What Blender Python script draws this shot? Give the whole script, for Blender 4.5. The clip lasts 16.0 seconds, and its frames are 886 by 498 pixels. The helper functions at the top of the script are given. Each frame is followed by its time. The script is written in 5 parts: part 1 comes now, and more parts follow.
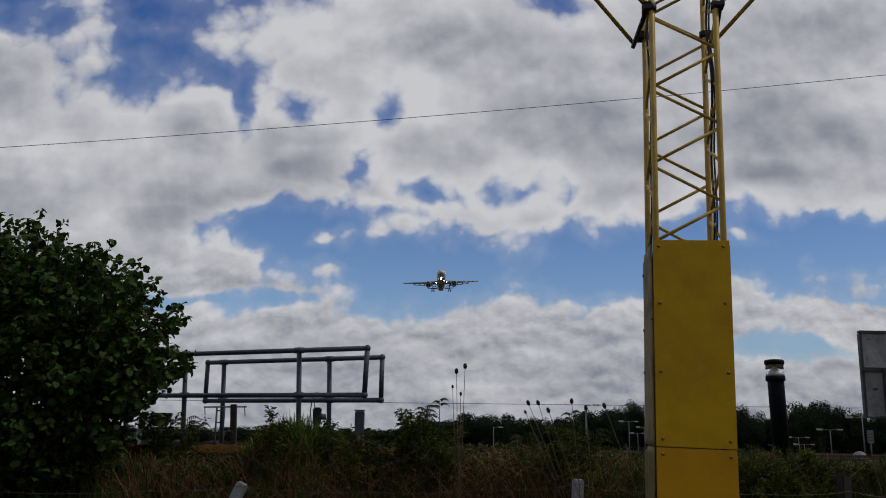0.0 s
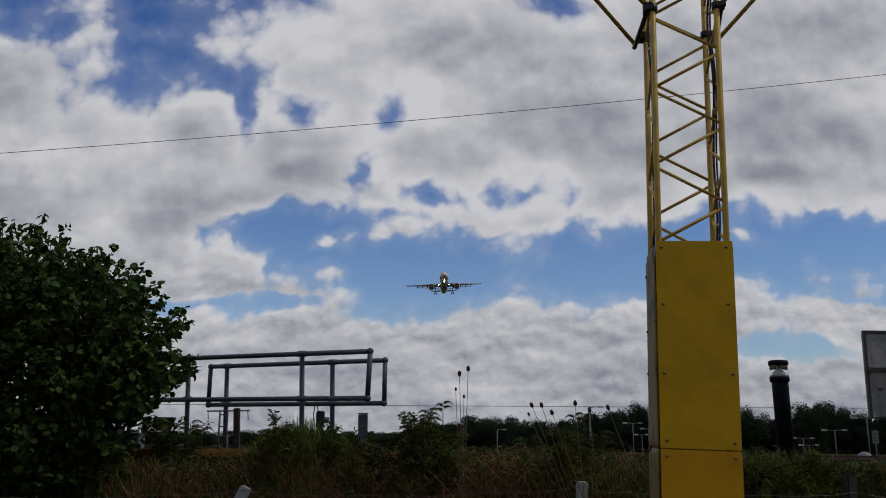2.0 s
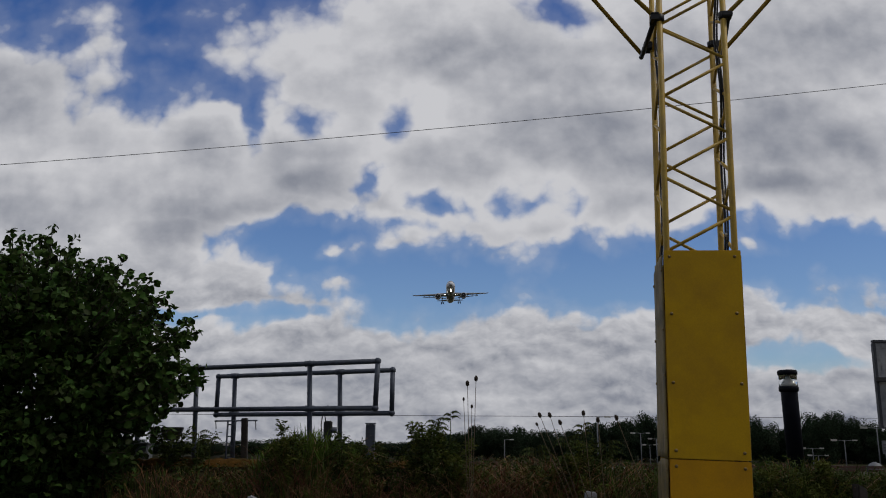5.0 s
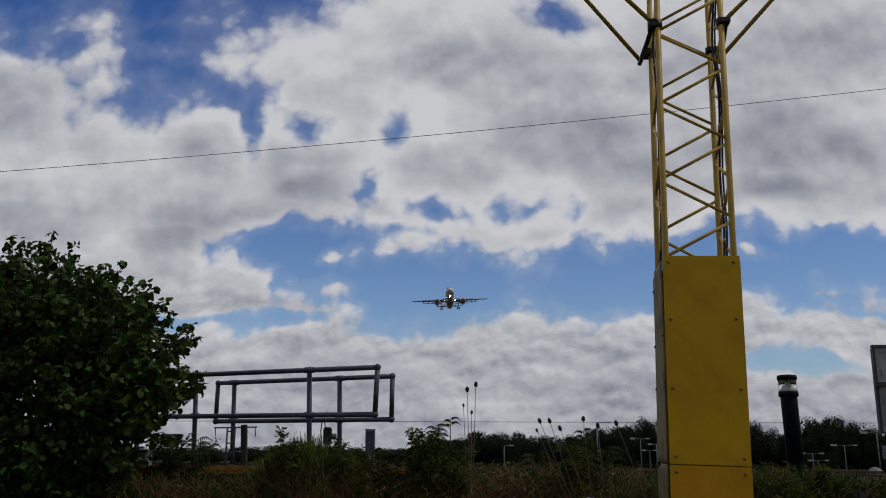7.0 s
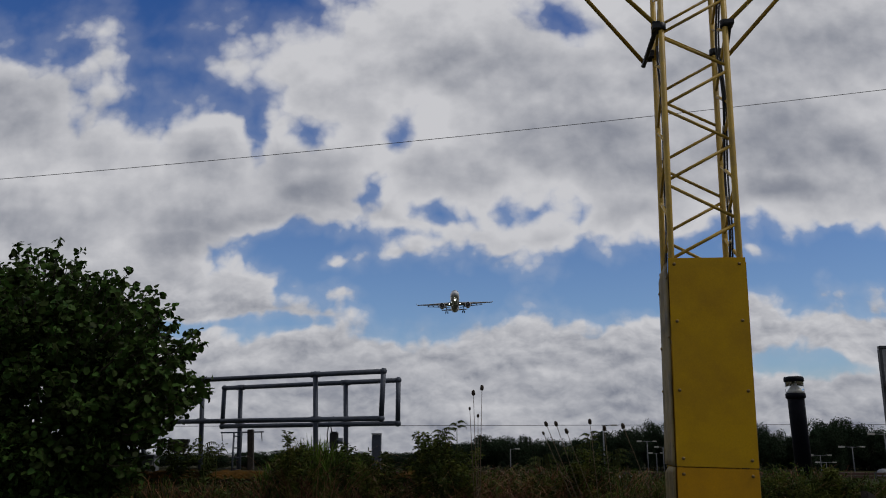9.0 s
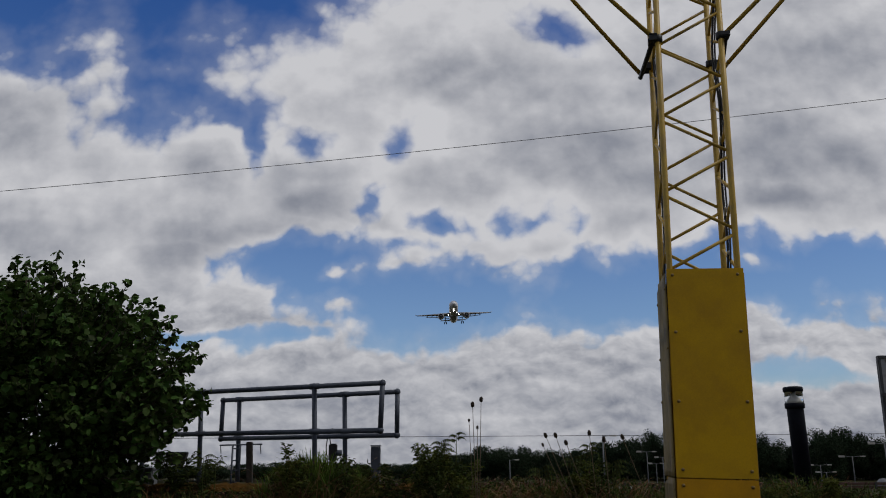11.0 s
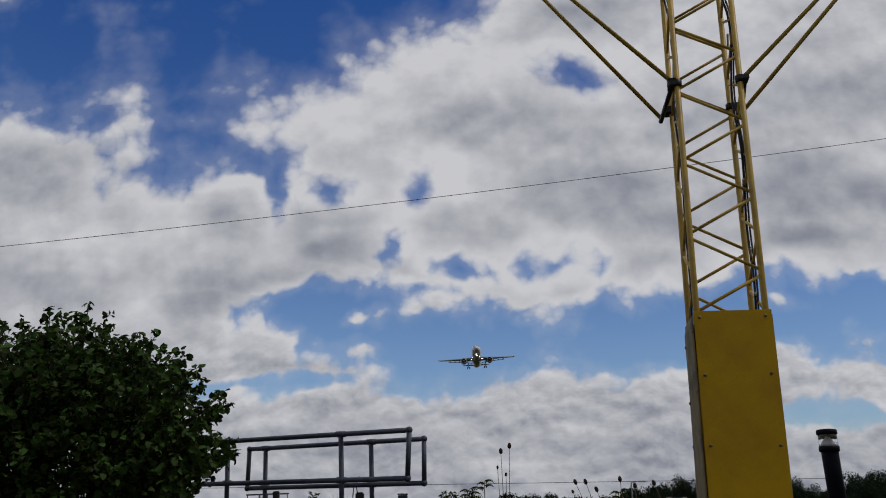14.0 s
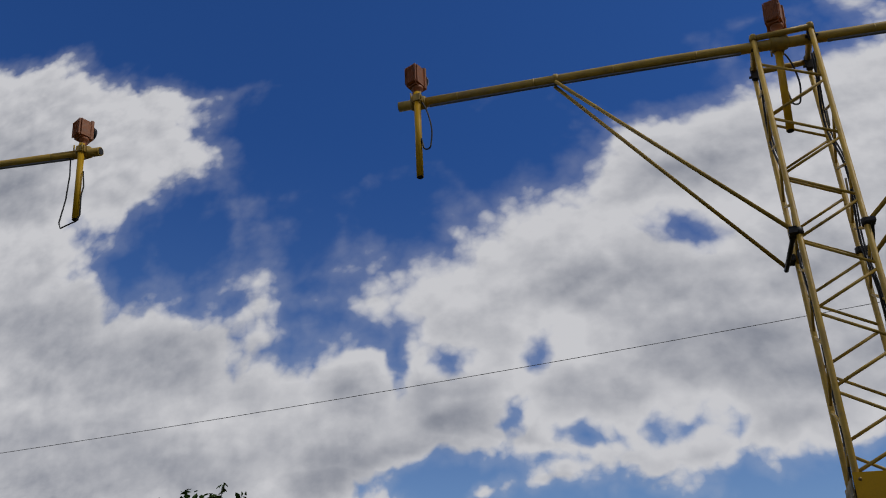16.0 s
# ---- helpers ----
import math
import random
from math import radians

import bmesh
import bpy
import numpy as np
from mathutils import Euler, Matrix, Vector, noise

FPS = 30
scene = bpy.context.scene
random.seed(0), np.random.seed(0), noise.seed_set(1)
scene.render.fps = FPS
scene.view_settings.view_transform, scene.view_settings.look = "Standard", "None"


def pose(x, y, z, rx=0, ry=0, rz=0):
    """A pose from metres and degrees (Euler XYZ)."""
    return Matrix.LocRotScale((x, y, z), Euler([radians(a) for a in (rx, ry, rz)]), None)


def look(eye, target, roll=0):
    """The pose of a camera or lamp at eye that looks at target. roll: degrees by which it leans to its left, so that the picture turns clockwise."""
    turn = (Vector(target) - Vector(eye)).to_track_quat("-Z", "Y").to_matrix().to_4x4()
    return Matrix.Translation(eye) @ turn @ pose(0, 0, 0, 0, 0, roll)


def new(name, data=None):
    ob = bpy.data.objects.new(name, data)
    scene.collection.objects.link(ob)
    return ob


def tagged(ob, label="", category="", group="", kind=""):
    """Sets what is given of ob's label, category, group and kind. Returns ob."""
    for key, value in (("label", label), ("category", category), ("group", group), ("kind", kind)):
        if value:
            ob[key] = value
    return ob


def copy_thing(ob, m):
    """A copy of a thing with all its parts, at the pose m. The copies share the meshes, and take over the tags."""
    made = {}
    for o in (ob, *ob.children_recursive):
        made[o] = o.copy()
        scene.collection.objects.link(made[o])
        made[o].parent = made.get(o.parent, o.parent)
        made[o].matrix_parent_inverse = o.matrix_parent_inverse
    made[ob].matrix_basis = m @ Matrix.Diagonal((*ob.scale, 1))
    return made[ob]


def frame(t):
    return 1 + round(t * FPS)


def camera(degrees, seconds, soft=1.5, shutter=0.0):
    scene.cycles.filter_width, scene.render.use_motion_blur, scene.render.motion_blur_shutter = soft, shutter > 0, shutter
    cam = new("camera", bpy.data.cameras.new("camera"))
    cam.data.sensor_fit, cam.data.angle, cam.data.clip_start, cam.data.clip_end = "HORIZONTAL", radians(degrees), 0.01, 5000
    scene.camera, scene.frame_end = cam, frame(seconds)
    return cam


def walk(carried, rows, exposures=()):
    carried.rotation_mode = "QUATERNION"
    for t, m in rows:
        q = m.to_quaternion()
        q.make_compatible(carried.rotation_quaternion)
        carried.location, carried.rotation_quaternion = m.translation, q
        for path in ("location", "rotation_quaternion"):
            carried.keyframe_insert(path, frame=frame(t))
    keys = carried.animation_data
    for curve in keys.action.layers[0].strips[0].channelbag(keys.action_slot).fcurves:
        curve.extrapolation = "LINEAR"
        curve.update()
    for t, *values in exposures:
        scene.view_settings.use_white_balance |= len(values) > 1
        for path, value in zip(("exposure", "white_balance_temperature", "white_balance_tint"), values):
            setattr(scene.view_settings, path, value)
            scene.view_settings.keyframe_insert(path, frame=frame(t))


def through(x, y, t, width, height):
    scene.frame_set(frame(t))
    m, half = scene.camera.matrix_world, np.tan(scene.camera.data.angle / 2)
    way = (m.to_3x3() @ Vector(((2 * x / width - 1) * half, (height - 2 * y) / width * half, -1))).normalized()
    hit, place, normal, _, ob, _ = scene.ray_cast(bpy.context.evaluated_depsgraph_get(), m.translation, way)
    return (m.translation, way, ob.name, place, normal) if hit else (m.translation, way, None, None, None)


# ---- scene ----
cam = camera(58.47, 16.0, soft=1.05)
ROWS = [
    (0, pose(0.000, 0.000, 1.600, 101.70, -0.80, -0.00)),
    (0.5, pose(0.003, 0.009, 1.601, 101.82, -0.82, -0.10)),
    (1, pose(0.006, 0.014, 1.600, 101.58, -0.68, 0.18)),
    (1.5, pose(0.004, 0.009, 1.602, 101.93, -0.55, 0.15)),
    (2, pose(0.003, 0.009, 1.601, 101.88, -0.48, 0.26)),
    (2.5, pose(0.004, 0.010, 1.600, 101.84, -0.29, 0.06)),
    (3, pose(0.004, 0.008, 1.598, 101.99, -0.36, 0.00)),
    (3.5, pose(0.001, 0.007, 1.599, 102.25, -0.47, 0.30)),
    (4, pose(-0.005, 0.003, 1.602, 102.51, -0.45, 0.63)),
    (6.5, pose(-0.006, -0.002, 1.600, 102.62, -0.50, 0.78)),
    (7, pose(-0.008, -0.007, 1.602, 102.98, -0.34, 0.71)),
    (7.5, pose(-0.011, -0.005, 1.599, 103.18, -0.21, 0.79)),
    (8, pose(-0.008, -0.004, 1.602, 103.18, -0.05, 0.80)),
    (8.5, pose(-0.009, -0.008, 1.603, 103.40, -0.05, 1.00)),
    (9, pose(-0.012, -0.012, 1.601, 103.24, -0.03, 1.13)),
    (11.5, pose(-0.013, -0.029, 1.608, 104.28, 0.25, 1.11)),
    (12, pose(-0.015, -0.037, 1.608, 104.58, 0.39, 1.47)),
    (12.5, pose(-0.019, -0.046, 1.609, 105.02, 0.46, 1.92)),
    (13, pose(-0.030, -0.046, 1.610, 105.63, 0.46, 1.97)),
    (13.5, pose(-0.035, -0.056, 1.614, 106.41, 0.56, 2.35)),
    (14, pose(-0.039, -0.064, 1.608, 107.22, 0.67, 2.81)),
    (14.5, pose(-0.037, -0.070, 1.595, 108.91, 0.71, 3.485)),
    (15, pose(-0.036, -0.072, 1.596, 110.85, 0.61, 4.58)),
    (15.5, pose(-0.038, -0.097, 1.588, 113.98, 0.54, 7.28)),
    (15.7, pose(-0.044, -0.100, 1.592, 116.16, 0.52, 8.98)),
    (16, pose(-0.053, -0.105, 1.600, 119.32, 0.47, 11.91)),
]
walk(cam, ROWS)

# ---- sky and sun ----
SUN_ELEVATION, SUN_AZIMUTH = 56.0, 105.0      # azimuth from +y towards +x
world = bpy.data.worlds.new("sky")
scene.world = world
world.use_nodes = True
wt = world.node_tree
wt.nodes.clear()


def wn(kind, **props):
    node = wt.nodes.new(kind)
    for key, value in props.items():
        if key == "operation":
            node.operation = value
        elif key == "vector_type":
            node.vector_type = value
    return node


def feed(socket, value):
    if isinstance(value, bpy.types.NodeSocket):
        wt.links.new(value, socket)
    else:
        socket.default_value = value


def calc(op, a, b=0.0, c=0.0):
    node = wn("ShaderNodeMath", operation=op)
    for i, value in enumerate((a, b, c)):
        feed(node.inputs[i], value)
    return node.outputs[0]


def ramp(value, low, high, out_low=0.0, out_high=1.0):
    node = wn("ShaderNodeMapRange")
    node.interpolation_type = "SMOOTHSTEP"
    for i, v in enumerate((value, low, high, out_low, out_high)):
        feed(node.inputs[i], v)
    return node.outputs[0]


def fbm(vector, scale, detail, rough):
    node = wn("ShaderNodeTexNoise")
    feed(node.inputs["Vector"], vector)
    node.inputs["Scale"].default_value = scale
    node.inputs["Detail"].default_value = detail
    node.inputs["Roughness"].default_value = rough
    return node.outputs


def shift(vector, offset):
    node = wn("ShaderNodeVectorMath", operation="ADD")
    feed(node.inputs[0], vector)
    feed(node.inputs[1], offset)
    return node.outputs[0]


def blend(factor, a, b):
    node = wn("ShaderNodeMix")
    node.data_type = "RGBA"
    feed(node.inputs[0], factor)
    feed(node.inputs[6], a)
    feed(node.inputs[7], b)
    return node.outputs[2]


coords = wn("ShaderNodeTexCoord").outputs["Generated"]
sep = wn("ShaderNodeSeparateXYZ")
feed(sep.inputs[0], coords)
ahead = calc("MAXIMUM", sep.outputs[1], 0.03)
flat = wn("ShaderNodeCombineXYZ")
feed(flat.inputs[0], calc("DIVIDE", sep.outputs[0], ahead))
feed(flat.inputs[1], calc("DIVIDE", sep.outputs[2], ahead))
flat.inputs[2].default_value = 1.0
flat = flat.outputs[0]
# the cloud outline is bent by two sizes of turbulence
bend = wn("ShaderNodeVectorMath", operation="MULTIPLY_ADD")
feed(bend.inputs[0], fbm(flat, 9.0, 4.0, 0.6)[1])
bend.inputs[1].default_value = (0.050, 0.040, 0.0)
bend.inputs[2].default_value = (-0.025, -0.020, 0.0)
bent = shift(flat, bend.outputs[0])
cover = 0.12                                  # closed cloud where no gap is


def along(x, y, k):
    node = wn("ShaderNodeVectorMath", operation="DOT_PRODUCT")
    feed(node.inputs[0], bent)
    node.inputs[1].default_value = (x, y, k)
    return node.outputs[1]


def oval(u, v, ru, rv, turn):
    """Distance from the middle of a turned oval, 1 on its rim; the third number of a place is 1."""
    c, s = math.cos(radians(turn)), math.sin(radians(turn))
    a = along(c / ru, s / ru, -(c * u + s * v) / ru)
    b = along(-s / rv, c / rv, (s * u - c * v) / rv)
    return calc("SQRT", calc("MULTIPLY_ADD", a, a, calc("MULTIPLY", b, b))), math.sqrt(ru * rv) * (0.8 + 0.4 * math.exp(-math.sqrt(ru * rv) / 0.02))


def gap(u, v, ru, rv, turn):
    global cover
    d, size = oval(u, v, ru, rv, turn)
    cover = calc("SMOOTH_MIN", cover, calc("MULTIPLY_ADD", d, size, -size), 0.008)


def puff(u, v, ru, rv, turn):
    global cover
    d, size = oval(u, v, ru, rv, turn)
    cover = calc("SMOOTH_MAX", cover, calc("MULTIPLY_ADD", d, -size, size), 0.015)


grey = 0.0


def shade(u, v, ru, rv, turn, amount):
    """A thick, grey stretch of cloud with soft sides."""
    global grey
    d, _ = oval(u, v, ru * 1.35, rv * 1.5, turn)
    grey = calc("MAXIMUM", grey, ramp(d, 0.1, 1.0, amount, 0.0))


gap(-0.330, 0.850, 0.296, 0.170, 7)
gap(0.033, 0.930, 0.298, 0.114, 9)
gap(-0.208, 1.140, 0.728, 0.260, -7)
gap(-1.075, 1.252, 0.349, 0.14, -13)
gap(-0.352, 1.035, 0.676, 0.152, -12)
gap(-0.422, 0.831, 0.216, 0.181, -10)
gap(-0.446, 0.645, 0.115, 0.116, -8)
gap(-0.281, 0.664, 0.132, 0.108, 22)
gap(-0.116, 0.779, 0.152, 0.124, 16)
gap(0.105, 0.866, 0.201, 0.093, 5)
gap(0.306, 0.885, 0.13, 0.068, 16)
gap(-0.628, 0.637, 0.112, 0.087, -7)
gap(-0.71, 0.595, 0.09, 0.043, -25)
gap(-0.634, 0.67, 0.072, 0.1, -8)
gap(-0.434, 0.506, 0.063, 0.047, -6)
gap(-0.403, 0.458, 0.05, 0.02, 10)
gap(-0.814, 0.65, 0.049, 0.034, -7)
puff(-1.006, 0.916, 0.152, 0.179, -9)
puff(-0.844, 0.921, 0.097, 0.086, -10)
puff(-0.692, 0.827, 0.102, 0.051, -26)
puff(-0.829, 0.758, 0.097, 0.08, -8)
puff(-0.911, 0.619, 0.11, 0.125, -7)
puff(-0.825, 0.528, 0.099, 0.049, -15)
puff(-0.629, 0.47, 0.152, 0.071, -5)
puff(-0.511, 0.514, 0.043, 0.065, -16)
puff(-0.717, 0.488, 0.118, 0.059, -6)
puff(-0.373, 0.518, 0.054, 0.015, -1)
puff(-0.278, 0.526, 0.069, 0.042, -6)
puff(-0.392, 0.422, 0.11, 0.04, 0)
puff(-0.393, 0.514, 0.039, 0.009, -4)
puff(-0.31, 0.543, 0.05, 0.031, 13)
puff(-0.242, 0.543, 0.051, 0.033, -4)
puff(-0.163, 0.579, 0.055, 0.043, -5)
puff(-0.126, 0.538, 0.074, 0.064, -4)
puff(-0.024, 0.634, 0.05, 0.058, -5)
puff(0.025, 0.63, 0.041, 0.048, -5)
puff(0.112, 0.691, 0.054, 0.058, -6)
puff(0.182, 0.654, 0.072, 0.063, -5)
puff(0.055, 0.589, 0.096, 0.084, -5)
puff(0.293, 0.703, 0.071, 0.06, -6)
puff(0.431, 0.718, 0.085, 0.09, -6)
puff(0.341, 0.658, 0.155, 0.087, -6)
gap(-0.404, 0.54, 0.062, 0.024, 1)
gap(-0.43, 0.489, 0.023, 0.038, 17)
gap(-0.355, 0.474, 0.032, 0.013, -18)
gap(-0.434, 0.454, 0.02, 0.015, 1)
gap(-0.308, 0.452, 0.021, 0.008, -30)
gap(-0.6, 0.525, 0.029, 0.015, 1)
gap(-0.548, 0.513, 0.022, 0.012, 1)
gap(-0.212, 0.236, 0.062, 0.017, 11)
gap(-0.139, 0.242, 0.059, 0.012, 9)
gap(-0.136, 0.184, 0.058, 0.046, 1)
gap(-0.064, 0.185, 0.087, 0.046, 1)
gap(0.045, 0.186, 0.094, 0.034, 1)
gap(0.154, 0.191, 0.109, 0.038, 1)
gap(0.242, 0.202, 0.087, 0.037, 1)
gap(0.374, 0.222, 0.095, 0.039, 1)
gap(0.506, 0.23, 0.132, 0.032, 1)
gap(0.402, 0.206, 0.044, 0.028, 1)
gap(0.593, 0.224, 0.066, 0.03, 1)
gap(-0.206, 0.135, 0.079, 0.009, 5)
gap(-0.321, 0.137, 0.05, 0.005, 1)
gap(0.104, 0.283, 0.019, 0.009, 1)
gap(0.45, 0.082, 0.06, 0.009, 1)
gap(0.391, 0.088, 0.018, 0.01, 1)
gap(0.547, 0.16, 0.019, 0.007, 1)
puff(-0.31, 0.175, 0.08, 0.031, 1)
puff(-0.252, 0.184, 0.062, 0.028, -7)
puff(-0.209, 0.186, 0.03, 0.012, 6)
puff(-0.054, 0.248, 0.046, 0.018, 15)
puff(-0.014, 0.259, 0.029, 0.017, 1)
puff(0.041, 0.24, 0.053, 0.024, 1)
puff(0.074, 0.233, 0.029, 0.014, 1)
puff(0.171, 0.278, 0.033, 0.011, 1)
puff(0.148, 0.253, 0.016, 0.005, 1)
puff(-0.16, 0.219, 0.051, 0.008, 15)
puff(-0.15, 0.174, 0.01, 0.005, 1)
puff(0.374, 0.231, 0.019, 0.008, 1)
puff(0.461, 0.174, 0.061, 0.034, 1)
puff(0.522, 0.169, 0.058, 0.031, 1)
puff(0.558, 0.171, 0.051, 0.025, 1)
puff(0.398, 0.14, 0.086, 0.028, 1)
puff(0.01, 0.131, 0.043, 0.022, 1)
puff(0.081, 0.132, 0.057, 0.024, 1)
puff(-0.105, 0.119, 0.043, 0.019, 1)
puff(0.211, 0.134, 0.065, 0.024, 1)
puff(-0.29, 0.105, 0.05, 0.021, 1)
puff(-0.225, 0.095, 0.071, 0.021, 1)
puff(0.47, 0.056, 0.064, 0.013, 1)
gap(-0.269, 0.41, 0.007, 0.026, 9)
gap(-0.265, 0.387, 0.005, 0.01, 1)
gap(-0.198, 0.395, 0.008, 0.004, 9)
gap(-0.074, 0.398, 0.007, 0.005, 1)
gap(-0.113, 0.322, 0.005, 0.007, 1)
gap(-0.025, 0.285, 0.015, 0.004, -7)
gap(0.13, 0.567, 0.018, 0.008, -7)
shade(0.157, 0.371, 0.172, 0.044, -8, 0.75)
shade(0.106, 0.484, 0.115, 0.041, 1, 0.4)
shade(0.484, 0.514, 0.131, 0.05, 1, 0.65)
shade(0.473, 0.372, 0.135, 0.036, 1, 0.8)
shade(0.402, 0.32, 0.082, 0.02, 1, 0.8)
shade(-0.172, 0.32, 0.083, 0.032, -12, 0.6)
shade(-0.221, 0.277, 0.082, 0.015, -4, 0.7)
shade(-0.337, 0.244, 0.096, 0.02, 1, 0.8)
shade(-0.488, 0.273, 0.089, 0.031, 1, 0.4)
shade(-0.37, 0.376, 0.083, 0.022, 1, 0.45)
shade(-0.251, 0.155, 0.094, 0.012, 1, 0.75)
shade(-0.111, 0.29, 0.044, 0.015, 1, 0.5)
shade(0.045, 0.223, 0.037, 0.007, 1, 0.5)
shade(-0.065, 0.237, 0.029, 0.006, 1, 0.5)
shade(0.522, 0.162, 0.072, 0.015, 1, 0.8)
shade(0.409, 0.104, 0.078, 0.01, 1, 0.6)
shade(-0.061, 0.089, 0.142, 0.009, 1, 0.6)
shade(0.117, 0.093, 0.142, 0.01, 1, 0.55)
shade(-0.131, 0.051, 0.155, 0.008, 1, 0.7)
shade(0.081, 0.047, 0.176, 0.01, 1, 0.6)
shade(-0.252, 0.074, 0.085, 0.008, 1, 0.6)
shade(0.18, 0.031, 0.084, 0.007, 1, 0.5)
shade(-0.059, 0.01, 0.21, 0.007, 1, 0.5)
shade(0.223, 0.294, 0.059, 0.015, 1, 0.4)
shade(-0.026, 0.507, 0.07, 0.033, 1, 0.3)
shade(-0.985, 0.799, 0.097, 0.092, -8, 0.5)
shade(-0.877, 0.533, 0.116, 0.042, -6, 0.6)
shade(-0.595, 0.431, 0.148, 0.036, -5, 0.6)
shade(-0.679, 0.754, 0.054, 0.029, -8, 0.5)
shade(-0.39, 0.396, 0.102, 0.017, -5, 0.5)
shade(-0.195, 0.412, 0.095, 0.042, -5, 0.35)
shade(0.183, 0.657, 0.109, 0.039, -9, 0.45)
shade(0.195, 0.392, 0.116, 0.047, -5, 0.7)
shade(-0.609, 0.445, 0.221, 0.082, -4, 0.6)
shade(-0.76, 0.529, 0.122, 0.069, -4, 0.55)
shade(-0.654, 0.311, 0.17, 0.033, -3, 0.35)
shade(0.198, 0.363, 0.11, 0.036, -2, 0.6)
shade(-0.218, 0.356, 0.101, 0.037, -2, 0.55)
shade(-0.344, 0.265, 0.092, 0.02, -2, 0.6)
shade(-0.506, 0.443, 0.125, 0.035, -3, 0.5)
shade(-0.661, 0.42, 0.076, 0.035, -2, 0.5)
shade(0.098, 0.538, 0.071, 0.045, -3, 0.35)
shade(0.324, 0.482, 0.112, 0.06, -3, 0.5)
shade(0.443, 0.393, 0.086, 0.045, -3, 0.55)
shade(-0.019, 0.356, 0.091, 0.032, -2, 0.45)
shade(-0.2, 0.276, 0.076, 0.015, -2, 0.6)
shade(-0.586, 0.273, 0.104, 0.032, -2, 0.4)
low = wn("ShaderNodeVectorMath", operation="MULTIPLY")
feed(low.inputs[0], flat)
low.inputs[1].default_value = (1.0, 1.25, 1.0)
low = low.outputs[0]
fine = fbm(low, 8.5, 10.0, 0.54)[0]
fine_up = fbm(shift(low, (0.010, 0.028, 0.0)), 8.5, 6.0, 0.55)[0]
broad = fbm(shift(low, (3.1, 1.7, 0.4)), 3.6, 3.0, 0.5)[0]


def billow(vector, scale=11.0, detail=2.4):
    """Rounded heads of cloud, lower towards their edges."""
    node = wn("ShaderNodeTexVoronoi")
    feed(node.inputs["Vector"], vector)
    node.inputs["Scale"].default_value = scale
    node.inputs["Detail"].default_value = detail
    node.inputs["Roughness"].default_value = 0.5
    node.inputs["Lacunarity"].default_value = 2.3
    return node.outputs["Distance"]


heads = billow(bent)
heads_up = billow(shift(bent, (0.006, 0.022, 0.0)))
front = calc("MULTIPLY_ADD", calc("SUBTRACT", fine, 0.5), 0.085, cover)
front = calc("MULTIPLY_ADD", calc("SUBTRACT", 0.70, heads), 0.055, front)
# the rest of the sky, behind and above: broken cloud of the same kind
rest = calc("MULTIPLY", calc("SUBTRACT", fbm(coords, 3.2, 7.0, 0.6)[0], 0.36), 0.6)
side = ramp(sep.outputs[1], 0.15, 0.4)
body = calc("ADD", calc("MULTIPLY", front, side), calc("MULTIPLY", rest, calc("SUBTRACT", 1.0, side)))
body = calc("MULTIPLY", body, ramp(sep.outputs[2], 0.15, 0.42, 2.0, 1.0))      # far edges look crisper
dense = ramp(body, -0.021, 0.027)
dense = calc("MAXIMUM", dense, ramp(body, -0.060, 0.02, 0.0, 0.22))   # thin veil round the heads
relief = calc("MULTIPLY", calc("SUBTRACT", fine, fine_up), 1.1)
relief = calc("MULTIPLY_ADD", calc("SUBTRACT", heads_up, heads), 0.26, relief)
bank = wn("ShaderNodeVectorMath", operation="MULTIPLY")
feed(bank.inputs[0], bent)
bank.inputs[1].default_value = (1.0, 1.9, 1.0)
ranks = billow(bank.outputs[0], 19.0, 3.4)                   # far clouds stand in small, flat ranks
ranks_up = billow(shift(bank.outputs[0], (0.005, 0.016, 0.0)), 19.0, 3.4)
far_off = ramp(sep.outputs[2], 0.10, 0.26, 1.0, 0.0)
relief = calc("MULTIPLY_ADD", calc("SUBTRACT", ranks_up, ranks), calc("MULTIPLY", far_off, 0.50), relief)
relief = calc("MULTIPLY_ADD", calc("SUBTRACT", fbm(bank.outputs[0], 9.0, 8.0, 0.55)[0], 0.55), calc("MULTIPLY", far_off, 0.48), relief)
thick = calc("MULTIPLY", ramp(body, 0.015, 0.09), ramp(broad, 0.30, 0.62, 0.08, 0.36))
thick = calc("MULTIPLY_ADD", calc("MULTIPLY", grey, calc("MULTIPLY_ADD", far_off, -0.4, 1.0)), calc("MULTIPLY_ADD", fine, 0.9, 0.15), thick)
light = calc("ADD", calc("MULTIPLY_ADD", thick, -0.74, ramp(body, 0.0, 0.07, 1.07, 0.97)), relief)
light = calc("SMOOTH_MAX", light, 0.22, 0.2)      # even the thick parts let light through
# unseen cloud overhead and behind is darkened to dim the foreground
light = calc("MULTIPLY", light, ramp(sep.outputs[1], -0.1, 0.45, 0.30, 1.0))
light = calc("MULTIPLY", light, ramp(sep.outputs[2], 0.02, 0.30, 0.72, 1.0))   # hazier towards the horizon
light = calc("MINIMUM", calc("MAXIMUM", light, 0.12), 1.1)
cloud = blend(light, (0.108, 0.128, 0.182, 1), (0.568, 0.570, 0.596, 1))
sky = wn("ShaderNodeTexSky")
sky.sky_type = "NISHITA"
sky.sun_disc = False
sky.sun_elevation, sky.sun_rotation = radians(SUN_ELEVATION), radians(SUN_AZIMUTH)
sky.air_density, sky.dust_density, sky.ozone_density = 1.0, 0.6, 2.0
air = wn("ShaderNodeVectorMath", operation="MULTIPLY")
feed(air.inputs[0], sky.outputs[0])
